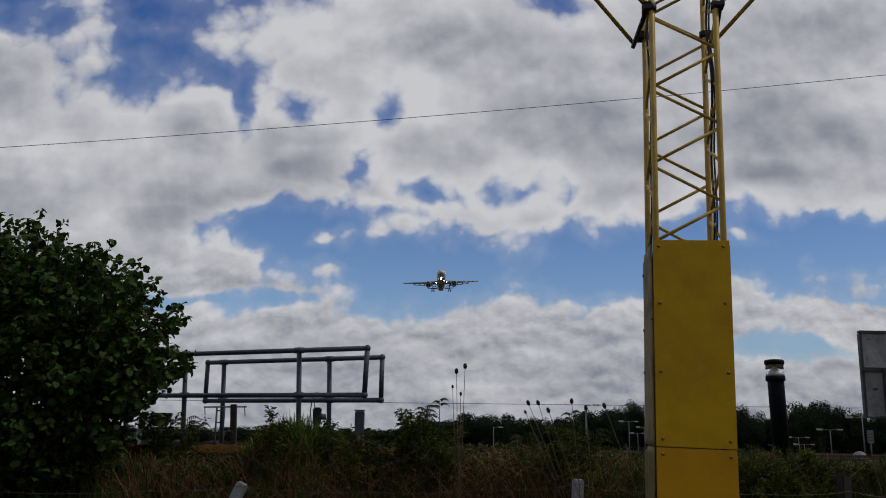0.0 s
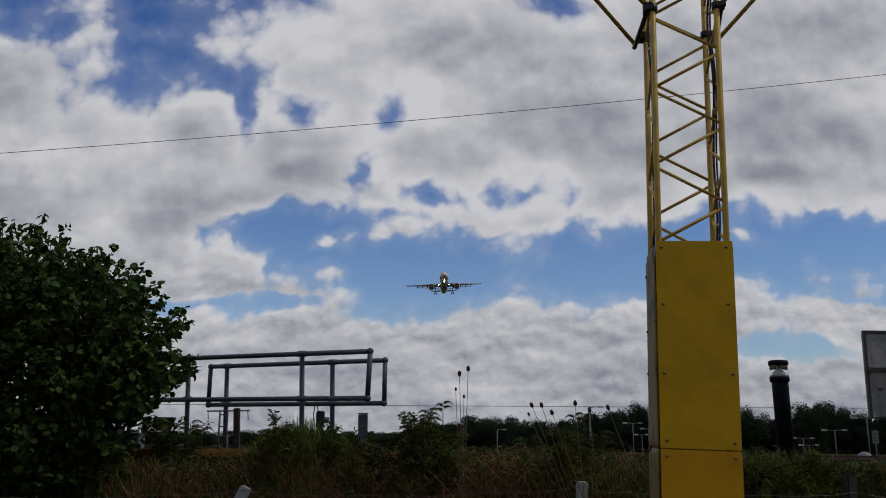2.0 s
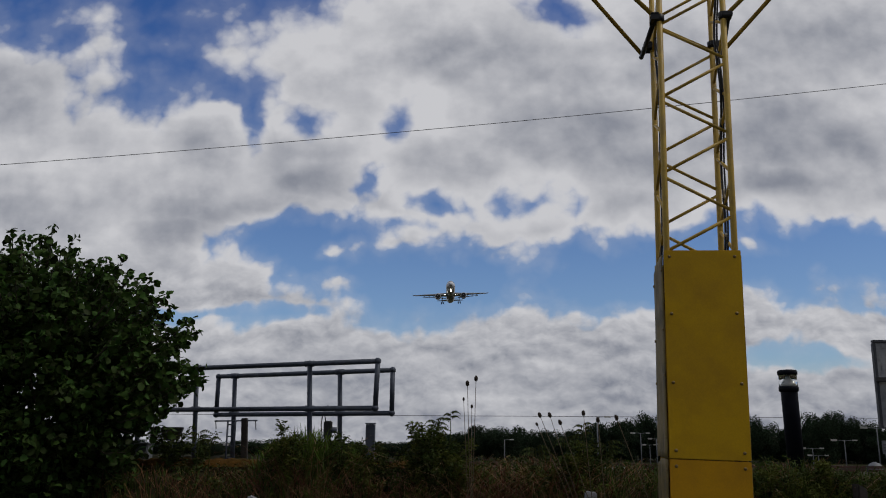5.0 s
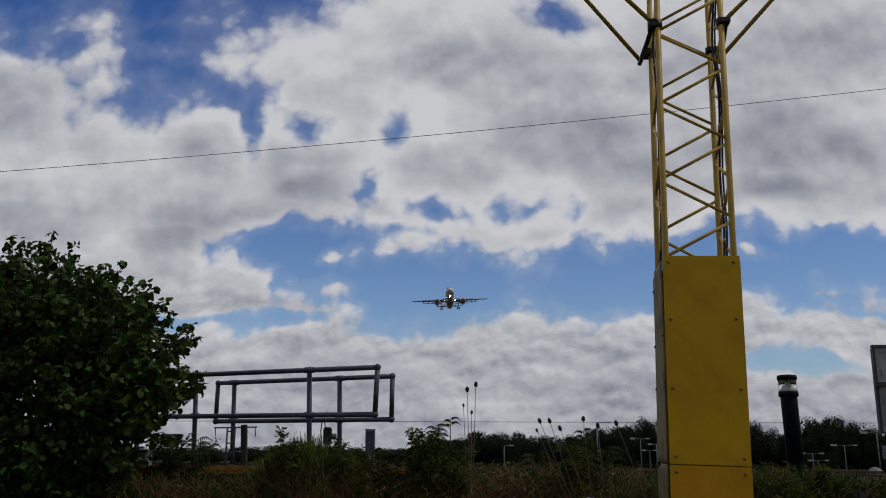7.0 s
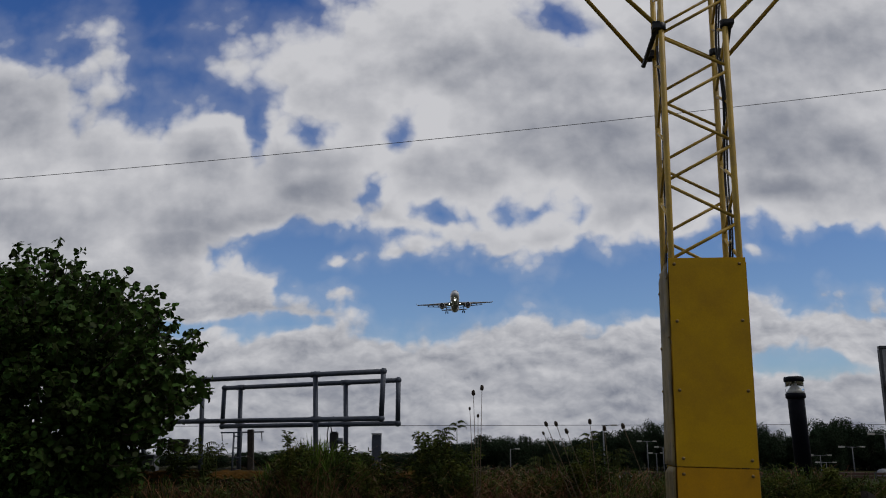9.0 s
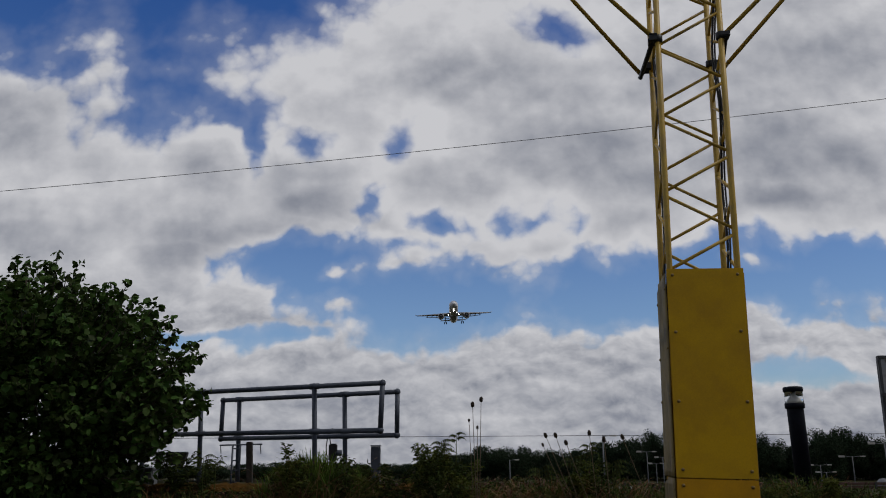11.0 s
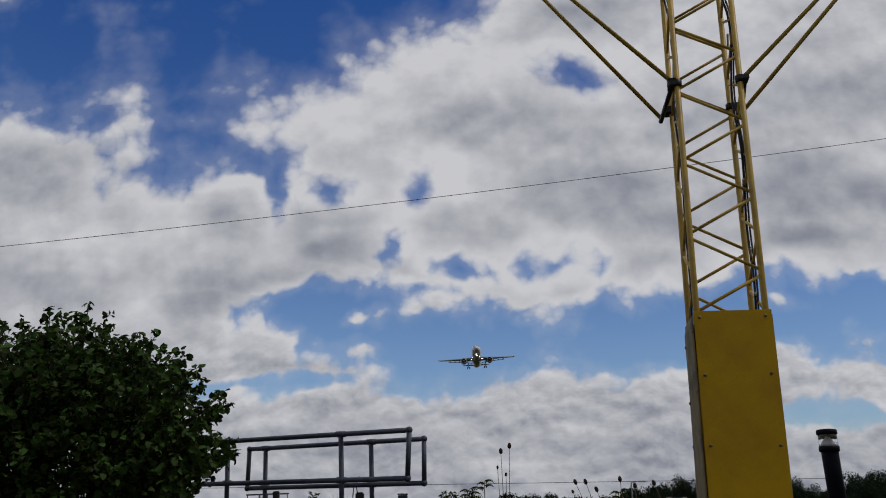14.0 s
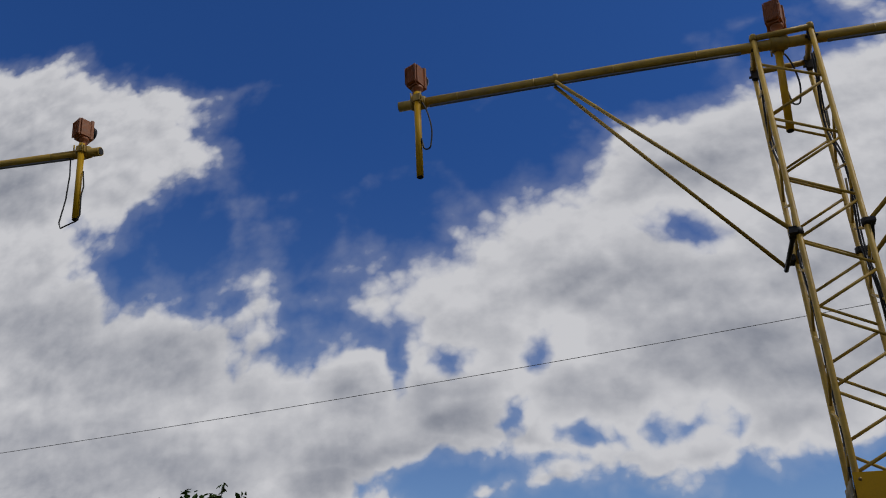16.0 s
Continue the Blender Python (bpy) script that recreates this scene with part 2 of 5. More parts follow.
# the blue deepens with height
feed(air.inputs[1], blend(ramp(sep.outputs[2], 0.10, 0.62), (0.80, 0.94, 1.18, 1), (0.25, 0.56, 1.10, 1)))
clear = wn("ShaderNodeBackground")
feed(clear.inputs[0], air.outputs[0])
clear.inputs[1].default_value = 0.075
cloudy = wn("ShaderNodeBackground")
feed(cloudy.inputs[0], cloud)
cloudy.inputs[1].default_value = 1.0
mixed = wn("ShaderNodeMixShader")
feed(mixed.inputs[0], dense)
wt.links.new(clear.outputs[0], mixed.inputs[1])
wt.links.new(cloudy.outputs[0], mixed.inputs[2])
wt.links.new(mixed.outputs[0], wn("ShaderNodeOutputWorld").inputs[0])

sun = new("sun", bpy.data.lights.new("sun", "SUN"))
sun.data.energy, sun.data.angle, sun.data.color = 1.0, radians(8), (1.0, 0.95, 0.86)
az, el = radians(SUN_AZIMUTH), radians(SUN_ELEVATION)
sun.matrix_world = look((math.sin(az) * math.cos(el) * 90, math.cos(az) * math.cos(el) * 90, math.sin(el) * 90), (0, 0, 0))


# ---- helpers for things ----
def part(name, bm, material, parent=None, label="", smooth=False):
    me = bpy.data.meshes.new(name)
    bm.normal_update()
    bm.to_mesh(me)
    bm.free()
    if smooth:
        for poly in me.polygons:
            poly.use_smooth = True
    me.materials.append(material)
    ob = new(name, me)
    ob.parent = parent
    if label:
        ob["label"] = label
    return ob


def raw(name, verts, faces, material, parent=None, label="", smooth=False):
    me = bpy.data.meshes.new(name)
    me.from_pydata(verts, [], faces)
    me.update()
    if smooth:
        for poly in me.polygons:
            poly.use_smooth = True
    me.materials.append(material)
    ob = new(name, me)
    ob.parent = parent
    if label:
        ob["label"] = label
    return ob


def thing(name, m, label, category, group="", kind=""):
    ob = new(name)
    ob.empty_display_size = 0.1
    ob.matrix_basis = m
    return tagged(ob, label, category, group, kind)


def tube(bm, pts, r, seg=10, caps=True):
    """A round bar along a line of points; r is one radius or one a point."""
    pts = [Vector(p) for p in pts]
    radii = r if isinstance(r, (list, tuple)) else [r] * len(pts)
    rings = []
    d0 = (pts[1] - pts[0]).normalized()
    side = d0.orthogonal().normalized()
    for i, p in enumerate(pts):
        d = (pts[min(i + 1, len(pts) - 1)] - pts[max(i - 1, 0)]).normalized()
        side = (side - d * side.dot(d)).normalized()
        other = d.cross(side)
        rings.append([bm.verts.new(p + (side * math.cos(a) + other * math.sin(a)) * radii[i])
                      for a in (2 * math.pi * k / seg for k in range(seg))])
    for a, b in zip(rings, rings[1:]):
        for k in range(seg):
            f = bm.faces.new((a[k], a[(k + 1) % seg], b[(k + 1) % seg], b[k]))
            f.smooth = True
    if caps:
        bm.faces.new(rings[0][::-1])
        bm.faces.new(rings[-1])
    return bm


def bar(*pts, r=0.02, seg=10):
    return tube(bmesh.new(), pts, r, seg)


def slab(bm, x0, x1, y0, y1, z0, z1, bevel=0.0):
    got = bmesh.ops.create_cube(bm, size=1)["verts"]
    for v in got:
        v.co = ((x0 + x1) / 2 + v.co.x * (x1 - x0), (y0 + y1) / 2 + v.co.y * (y1 - y0), (z0 + z1) / 2 + v.co.z * (z1 - z0))
    if bevel:
        edges = {e for v in got for e in v.link_edges}
        bmesh.ops.bevel(bm, geom=list(edges), offset=bevel, segments=2, affect="EDGES")
    return bm


def lathe(bm, profile, seg=20, axis="z", at=(0, 0, 0)):
    """A turned shape from (radius, height) pairs."""
    rings = []
    for r, h in profile:
        ring = []
        for k in range(seg):
            a = 2 * math.pi * k / seg
            c, s = math.cos(a) * r, math.sin(a) * r
            co = (c, s, h) if axis == "z" else (c, h, s)
            ring.append(bm.verts.new(Vector(at) + Vector(co)))
        rings.append(ring)
    for a, b in zip(rings, rings[1:]):
        for k in range(seg):
            quad = (a[k], a[(k + 1) % seg], b[(k + 1) % seg], b[k])
            f = bm.faces.new(quad if axis == "z" else quad[::-1])
            f.smooth = True
    bm.faces.new(rings[0][::-1] if axis == "z" else rings[0])
    bm.faces.new(rings[-1] if axis == "z" else rings[-1][::-1])
    return bm


# ---- materials ----
def material(name, base, rough=0.6, metal=0.0, other=None, scale=6.0, amount=0.5, grain=0.15, bump=0.1, bump_scale=60.0,
             island=0.0, spread=0.0, spec=0.5):
    """A surface with stains at one size, grain at a finer one, and relief."""
    m = bpy.data.materials.new(name)
    m.use_nodes = True
    nt = m.node_tree
    bsdf = nt.nodes["Principled BSDF"]
    bsdf.inputs["Roughness"].default_value = rough
    bsdf.inputs["Metallic"].default_value = metal
    bsdf.inputs["Specular IOR Level"].default_value = spec
    tex = nt.nodes.new("ShaderNodeTexCoord").outputs["Object"]

    def noisy(sc, det, ro):
        n = nt.nodes.new("ShaderNodeTexNoise")
        nt.links.new(tex, n.inputs["Vector"])
        n.inputs["Scale"].default_value, n.inputs["Detail"].default_value, n.inputs["Roughness"].default_value = sc, det, ro
        return n.outputs[0]

    def mix(fac, a, b, kind="MIX"):
        n = nt.nodes.new("ShaderNodeMix")
        n.data_type, n.blend_type = "RGBA", kind
        for sock, val in ((n.inputs[0], fac), (n.inputs[6], a), (n.inputs[7], b)):
            if isinstance(val, bpy.types.NodeSocket):
                nt.links.new(val, sock)
            else:
                sock.default_value = val
        return n.outputs[2]

    def remap(val, lo, hi, a, b):
        n = nt.nodes.new("ShaderNodeMapRange")
        nt.links.new(val, n.inputs[0])
        for i, x in enumerate((lo, hi, a, b)):
            n.inputs[i + 1].default_value = x
        return n.outputs[0]

    col = (*base, 1)
    if other:
        col = mix(remap(noisy(scale, 6.0, 0.65), 0.45, 0.68, 0.0, amount), col, (*other, 1))
    g = noisy(bump_scale, 4.0, 0.6)
    value = nt.nodes.new("ShaderNodeHueSaturation")
    if isinstance(col, bpy.types.NodeSocket):
        nt.links.new(col, value.inputs["Color"])
    else:
        value.inputs["Color"].default_value = col
    shade = remap(g, 0.25, 0.75, 1 - grain, 1 + grain)
    if island or spread:
        src = nt.nodes.new("ShaderNodeNewGeometry").outputs["Random Per Island"] if island else nt.nodes.new("ShaderNodeObjectInfo").outputs["Random"]
        k = island or spread
        mul = nt.nodes.new("ShaderNodeMath")
        mul.operation = "MULTIPLY"
        nt.links.new(shade, mul.inputs[0])
        nt.links.new(remap(src, 0, 1, 1 - k, 1 + k), mul.inputs[1])
        shade = mul.outputs[0]
        nt.links.new(remap(src, 0, 1, 0.5 - 0.025 * min(k * 2, 1), 0.5 + 0.025 * min(k * 2, 1)), value.inputs["Hue"])
    nt.links.new(shade, value.inputs["Value"])
    nt.links.new(value.outputs[0], bsdf.inputs["Base Color"])
    nt.links.new(remap(noisy(scale * 2.3, 4.0, 0.6), 0.3, 0.7, max(rough - 0.12, 0.02), min(rough + 0.12, 1)), bsdf.inputs["Roughness"])
    if bump:
        b = nt.nodes.new("ShaderNodeBump")
        b.inputs["Strength"].default_value, b.inputs["Distance"].default_value = bump, 0.01
        nt.links.new(g, b.inputs["Height"])
        nt.links.new(b.outputs[0], bsdf.inputs["Normal"])
    return m


def leafy(name, base, k=0.45, through=0.25, rough=0.5):
    """Leaves: a colour of its own for each leaf, with light coming through."""
    m = material(name, base, rough, island=k, grain=0.1, bump=0.0, bump_scale=30, spec=0.14)
    nt = m.node_tree
    bsdf = nt.nodes["Principled BSDF"]
    col = bsdf.inputs["Base Color"].links[0].from_socket
    tr = nt.nodes.new("ShaderNodeBsdfTranslucent")
    nt.links.new(col, tr.inputs[0])
    mx = nt.nodes.new("ShaderNodeMixShader")
    mx.inputs[0].default_value = through
    nt.links.new(bsdf.outputs[0], mx.inputs[1])
    nt.links.new(tr.outputs[0], mx.inputs[2])
    nt.links.new(mx.outputs[0], nt.nodes["Material Output"].inputs[0])
    return m


YELLOW = material("yellow_paint", (0.64, 0.365, 0.004), 0.5, other=(0.40, 0.21, 0.012), scale=2.6, amount=0.5, grain=0.07, bump=0.06, bump_scale=90, spec=0.25)
YELLOW_LOW = material("orange_yellow_paint", (0.66, 0.325, 0.004), 0.5, other=(0.42, 0.20, 0.012), scale=2.6, amount=0.5, grain=0.07, bump=0.06, bump_scale=90, spec=0.25)
YELLOW_BAR = material("dull_yellow_paint", (0.58, 0.37, 0.052), 0.5, other=(0.24, 0.16, 0.055), scale=6, amount=0.55, grain=0.1, bump=0.08, bump_scale=80)
YELLOW_OLD = material("weathered_yellow_paint", (0.52, 0.34, 0.05), 0.55, other=(0.20, 0.15, 0.07), scale=7, amount=0.7, grain=0.12, bump=0.12, bump_scale=70)
GREY_SIDE = material("faded_grey_plate", (0.24, 0.175, 0.055), 0.7, other=(0.07, 0.055, 0.025), scale=5, amount=0.8, grain=0.15, bump=0.3, bump_scale=40)
RUST_PAINT = material("orange_enamel", (0.36, 0.115, 0.035), 0.6, other=(0.14, 0.06, 0.03), scale=14, amount=0.6, grain=0.12, bump=0.15, bump_scale=120)
BLACK_STEEL = material("black_clamp", (0.022, 0.022, 0.022), 0.5, 0.3, other=(0.05, 0.045, 0.04), scale=20, amount=0.5, grain=0.2)
RUBBER = material("black_cable", (0.015, 0.015, 0.0145), 0.6, grain=0.15, bump=0.05)
CONDUIT = material("grey_conduit", (0.15, 0.16, 0.175), 0.5, other=(0.12, 0.12, 0.12), scale=9, amount=0.5, grain=0.1)
GALV = material("galvanised_pipe", (0.068, 0.080, 0.108), 0.6, 0.25, other=(0.040, 0.046, 0.060), scale=11, amount=0.7, grain=0.18, bump=0.08, bump_scale=80)
BOLT = material("weathered_bolt", (0.22, 0.15, 0.05), 0.5, 0.4, grain=0.2)
LENS_DARK = material("dark_lens_glass", (0.02, 0.02, 0.022), 0.12, grain=0.05, bump=0.0)
BOLLARD = material("black_powder_coat", (0.004, 0.005, 0.010), 0.6, other=(0.008, 0.009, 0.014), scale=8, amount=0.5, grain=0.1, spec=0.12)
REFLECTOR = material("white_cone", (0.55, 0.54, 0.50), 0.4, other=(0.35, 0.33, 0.3), scale=20, amount=0.4, grain=0.06, bump=0.0)
SIGN_BACK = material("weathered_aluminium_sheet", (0.36, 0.365, 0.37), 0.55, 0.0, other=(0.10, 0.10, 0.105), scale=5, amount=0.8, grain=0.16, bump=0.12, bump_scale=35)
SIGN_EDGE = material("dark_sign_edge", (0.06, 0.062, 0.07), 0.55, grain=0.2)
STEEL_POST = material("dull_steel_post", (0.055, 0.054, 0.055), 0.6, 0.2, other=(0.07, 0.05, 0.04), scale=10, amount=0.7, grain=0.2)
CONCRETE = material("grey_concrete", (0.36, 0.36, 0.36), 0.85, other=(0.2, 0.2, 0.18), scale=12, amount=0.7, grain=0.2, bump=0.3, bump_scale=55)
WOOD = material("old_grey_timber", (0.034, 0.027, 0.022), 0.85, other=(0.02, 0.016, 0.013), scale=9, amount=0.7, grain=0.25, bump=0.3, bump_scale=45)
WIRE = material("zinc_wire", (0.13, 0.125, 0.12), 0.5, 0.5, other=(0.12, 0.07, 0.04), scale=12, amount=0.6, grain=0.2, bump=0.0)
LINE = material("overhead_line", (0.05, 0.05, 0.055), 0.6, grain=0.1, bump=0.0)
SOIL = material("soil_and_thatch", (0.042, 0.036, 0.020), 0.95, other=(0.035, 0.05, 0.0150), scale=2.2, amount=0.9, grain=0.35, bump=0.6, bump_scale=14, spec=0.03)
MOSS = material("rusty_moss", (0.085, 0.043, 0.010), 0.95, other=(0.035, 0.032, 0.010), scale=6, amount=0.8, grain=0.45, bump=1.0, bump_scale=35, spec=0.05)
KERB = material("mossy_kerb_stone", (0.055, 0.043, 0.028), 0.95, other=(0.09, 0.08, 0.04), scale=5, amount=0.8, grain=0.25, bump=0.4, bump_scale=30)
BARRIER = material("brown_barrier", (0.075, 0.030, 0.022), 0.7, other=(0.06, 0.04, 0.03), scale=3, amount=0.7, grain=0.2)
PALE = material("pale_line", (0.55, 0.53, 0.48), 0.7, other=(0.35, 0.33, 0.3), scale=4, amount=0.6, grain=0.1, bump=0.0)
YELLOW_FAR = material("ochre_panel", (0.50, 0.30, 0.06), 0.6, other=(0.3, 0.2, 0.05), scale=1, amount=0.6, grain=0.1)
BARK = material("brown_bark", (0.09, 0.07, 0.05), 0.9, other=(0.05, 0.045, 0.03), scale=12, amount=0.8, grain=0.3, bump=0.5, bump_scale=40)
HAZEL = leafy("hazel_leaf", (0.046, 0.080, 0.016), 0.7, 0.20, 0.62)
FAR_LEAF = leafy("far_leaf", (0.022, 0.037, 0.018), 0.4, 0.1, 0.9)
GRASS = leafy("green_grass", (0.050, 0.072, 0.012), 0.55, 0.2, 0.7)
TALL = leafy("fresh_tall_grass", (0.082, 0.125, 0.018), 0.5, 0.28, 0.7)
STRAW = leafy("dead_straw", (0.165, 0.076, 0.042), 0.6, 0.1, 0.9)
WEED = leafy("weed_leaf", (0.047, 0.062, 0.014), 0.55, 0.2, 0.7)
FERN = leafy("fern_frond", (0.094, 0.106, 0.020), 0.5, 0.25, 0.7)
BRAMBLE = leafy("pale_bramble_stem", (0.27, 0.150, 0.095), 0.6, 0.05, 0.8)
TEASEL = material("dry_teasel", (0.045, 0.032, 0.022), 0.95, other=(0.09, 0.06, 0.035), scale=60, amount=0.6, grain=0.3, bump=0.5, bump_scale=200)
STALK = material("dry_stalk", (0.11, 0.08, 0.045), 0.9, other=(0.06, 0.05, 0.03), scale=20, amount=0.6, grain=0.25)
HULL = material("white_aircraft_paint", (0.72, 0.73, 0.75), 0.3, other=(0.55, 0.56, 0.58), scale=0.25, amount=0.4, grain=0.03, bump=0.0)
BELLY = material("grey_wing_paint", (0.30, 0.31, 0.33), 0.4, other=(0.2, 0.2, 0.21), scale=0.6, amount=0.5, grain=0.05, bump=0.0)
COWL = material("engine_cowling", (0.55, 0.56, 0.58), 0.3, 0.1, other=(0.4, 0.4, 0.42), scale=0.8, amount=0.4, grain=0.04, bump=0.0)
# also colours the discs that stand for shaded pipe hollows
FAN_HOLLOW = material("dark_fan_and_hollow", (0.012, 0.012, 0.014), 0.5, grain=0.1, bump=0.0)
TYRE = material("aircraft_tyre", (0.02, 0.02, 0.02), 0.8, grain=0.1)
GLASSY = material("cockpit_glass", (0.02, 0.025, 0.03), 0.08, grain=0.02, bump=0.0)


def clear_glass(name):
    m = bpy.data.materials.new(name)
    m.use_nodes = True
    b = m.node_tree.nodes["Principled BSDF"]
    b.inputs["Base Color"].default_value = (0.93, 0.95, 0.95, 1)
    b.inputs["Transmission Weight"].default_value = 1.0
    b.inputs["Roughness"].default_value = 0.03
    b.inputs["IOR"].default_value = 1.1
    return m


def glowing(name, colour, strength):
    m = bpy.data.materials.new(name)
    m.use_nodes = True
    b = m.node_tree.nodes["Principled BSDF"]
    b.inputs["Base Color"].default_value = (*colour, 1)
    b.inputs["Emission Color"].default_value = (*colour, 1)
    b.inputs["Emission Strength"].default_value = strength
    return m


ACRYLIC = clear_glass("clear_acrylic")
LANDING = glowing("landing_light", (1.0, 0.97, 0.9), 22.0)
rng = random.Random(7)


# ---- ground: one sheet, a bank up to a low terrace, then falling land ----
def smooth_step(a, b, v):
    v = min(max((v - a) / (b - a), 0.0), 1.0)
    return v * v * (3 - 2 * v)


def ground_z(x, y):
    z = 1.16 * smooth_step(6.15, 7.5, y)
    z -= 2.2 * smooth_step(8.9, 30, y) + 0.25 * smooth_step(8.7, 10, y) + 3.0 * smooth_step(36, 120, y) + 0.024 * max(y - 165, 0)
    rough = noise.noise((x * 0.9, y * 0.9, 0)) * 0.06 + noise.noise((x * 3.1, y * 3.1, 4)) * 0.025
    return z + rough * (1.0 if abs(x) < 60 and y < 60 else 0.0)


def build_ground():
    xs = [-3000, -900, -300, -100, -40, -20, -12] + [i * 0.4 for i in range(-22, 23)] + [12, 20, 40, 100, 300, 900, 3000]
    ys = [-600, -100, -30, -10, -4, 0, 2, 4, 5] + [5.6 + i * 0.2 for i in range(30)] + [12.5, 14, 17, 20, 25, 30, 36, 45, 60, 80, 100, 120, 200, 500, 1500, 4500]
    verts = [(x, y, ground_z(x, y)) for y in ys for x in xs]
    n = len(xs)
    faces = [(j * n + i, j * n + i + 1, (j + 1) * n + i + 1, (j + 1) * n + i) for j in range(len(ys) - 1) for i in range(n - 1)]
    tagged(raw("ground", verts, faces, SOIL, smooth=True), "rough dark soil and grass thatch of the bank", "ground", kind="structure")


build_ground()


# ---- approach-light mast ----
H = 0.222                                    # half the distance between leg axes
TOP = 6.41
BEAM_Z, BEAM_HALF, BEAM_TURN, BEAM_OFF = 6.34, 3.36, 5.15, -0.155


def on_beam(s, dz=0.0, dy=0.0):
    a = radians(BEAM_TURN)
    return Vector((math.cos(a) * s - math.sin(a) * dy, BEAM_OFF + math.sin(a) * s + math.cos(a) * dy, BEAM_Z + dz - 0.005 * s * s))


def build_mast(m):
    mast = thing("approach_light_mast", m, "yellow lattice mast with boxed base carrying a lamp crossbar", "lattice mast")
    corners = {"fl": (-H, -H), "fr": (H, -H), "bl": (-H, H), "br": (H, H)}
    for x, y in corners.values():
        part("leg", bar((x, y, 0.0), (x, y, TOP), r=0.021, seg=14), YELLOW_BAR, mast)
    # zigzag lacing, wound round the four faces: low nodes on the first leg of a face, high ones on the next
    bay, low = 0.563, 2.745
    for a, b in (("fl", "fr"), ("fr", "br"), ("br", "bl"), ("bl", "fl")):
        (ax, ay), (bx, by) = corners[a], corners[b]
        for k in range(7):
            z = low + bay * k
            for z0, z1 in ((z + 0.018, z + bay / 2 - 0.018), (z + bay - 0.018, z + bay / 2 + 0.018)):
                if max(z0, z1) < TOP - 0.05:
                    part("brace", bar((ax, ay, z0), (bx, by, z1), r=0.0115, seg=8), YELLOW_BAR, mast)
    for a, b in (("fl", "fr"), ("bl", "br"), ("fl", "bl"), ("fr", "br")):
        (ax, ay), (bx, by) = corners[a], corners[b]
        part("top_bar", bar((ax, ay, TOP - 0.02), (bx, by, TOP - 0.02), r=0.026, seg=12), YELLOW_BAR, mast)
    for x, y in corners.values():
        part("cap", lathe(bmesh.new(), [(0.028, -0.05), (0.030, 0.0), (0.026, 0.012), (0.01, 0.016)], 14, at=(x, y, TOP)), YELLOW_BAR, mast)
    # crossbar with its conduit and saddles
    part("crossbar", bar(on_beam(-BEAM_HALF), on_beam(-BEAM_HALF * 0.3), on_beam(BEAM_HALF * 0.3), on_beam(BEAM_HALF), r=0.046, seg=18), YELLOW_BAR, mast)
    for s in (-1, 1):
        # dark disc on the closed bar end stands in for a shaded hollow
        part("bar_end", lathe(bmesh.new(), [(0.036, -0.004), (0.036, 0.004)], 14, axis="y", at=(0, 0, 0)), FAN_HOLLOW, mast).matrix_basis = \
            Matrix.Translation(on_beam(s * (BEAM_HALF + 0.001))) @ pose(0, 0, 0, 0, 0, 90 + BEAM_TURN)
        pts = [on_beam(s * d, -0.062, -0.012) for d in (0.34, 1.2, 2.2, 3.06)]
        part("conduit", bar(*pts, r=0.013, seg=8), CONDUIT, mast, "thin grey conduit under the crossbar")
        for d in (0.7, 1.4, 2.1, 2.8):
            part("conduit_clip", lathe(bmesh.new(), [(0.0475, -0.008), (0.0485, 0), (0.0475, 0.008)], 14, axis="y"), YELLOW_BAR, mast).matrix_basis = \
                Matrix.Translation(on_beam(s * d, -0.006)) @ pose(0, 0, 0, 0, 0, 90 + BEAM_TURN)
        # struts from the bracket bar on the mast's side up to the crossbar
        foot = s * (H + 0.03)
        tip = on_beam(s * 1.90, -0.05)
        part("strut", bar((foot, -H + 0.01, 4.52), tip + Vector((0, -0.03, 0)), r=0.0165, seg=10), YELLOW_BAR, mast)
        part("strut", bar((foot + s * 0.05, H + 0.02, 4.45), tip + Vector((s * 0.02, 0.03, 0)), r=0.0165, seg=10), YELLOW_BAR, mast)
        part("strut_saddle", lathe(bmesh.new(), [(0.049, -0.022), (0.051, 0), (0.049, 0.022)], 14, axis="y"), YELLOW_BAR, mast).matrix_basis = \
            Matrix.Translation(on_beam(s * 1.90)) @ pose(0, 0, 0, 0, 0, 90 + BEAM_TURN)
        part("bracket_bar", bar((foot, -H - 0.03, 4.50), (foot + s * 0.055, H + 0.05, 4.44), r=0.019, seg=8), BLACK_STEEL, mast, "black steel bracket bar")
        for y in (-H, H):
            bm = lathe(bmesh.new(), [(0.028, -0.028), (0.034, -0.024), (0.034, 0.024), (0.028, 0.028)], 14, at=(s * H, y, 4.50))
            slab(bm, s * H - 0.016, s * H + s * 0.06, y - 0.045, y + 0.045, 4.48, 4.52, 0.006)
            part("clamp", bm, BLACK_STEEL, mast, "black bolted pipe clamp")
            bm = bmesh.new()
            slab(bm, s * H - 0.03, s * H + 0.03, y * 0.86 - 0.02, y * 0.86 + 0.02, TOP - 0.13, TOP + 0.02, 0.008)
            tube(bm, [(s * H - 0.05, y * 0.86, TOP - 0.09), (s * H + 0.05, y * 0.86, TOP - 0.09)], 0.012, 8)
            part("beam_hanger", bm, BLACK_STEEL, mast, "black hanger clamp")
    # cables that run down inside the sides
    r2 = random.Random(3)
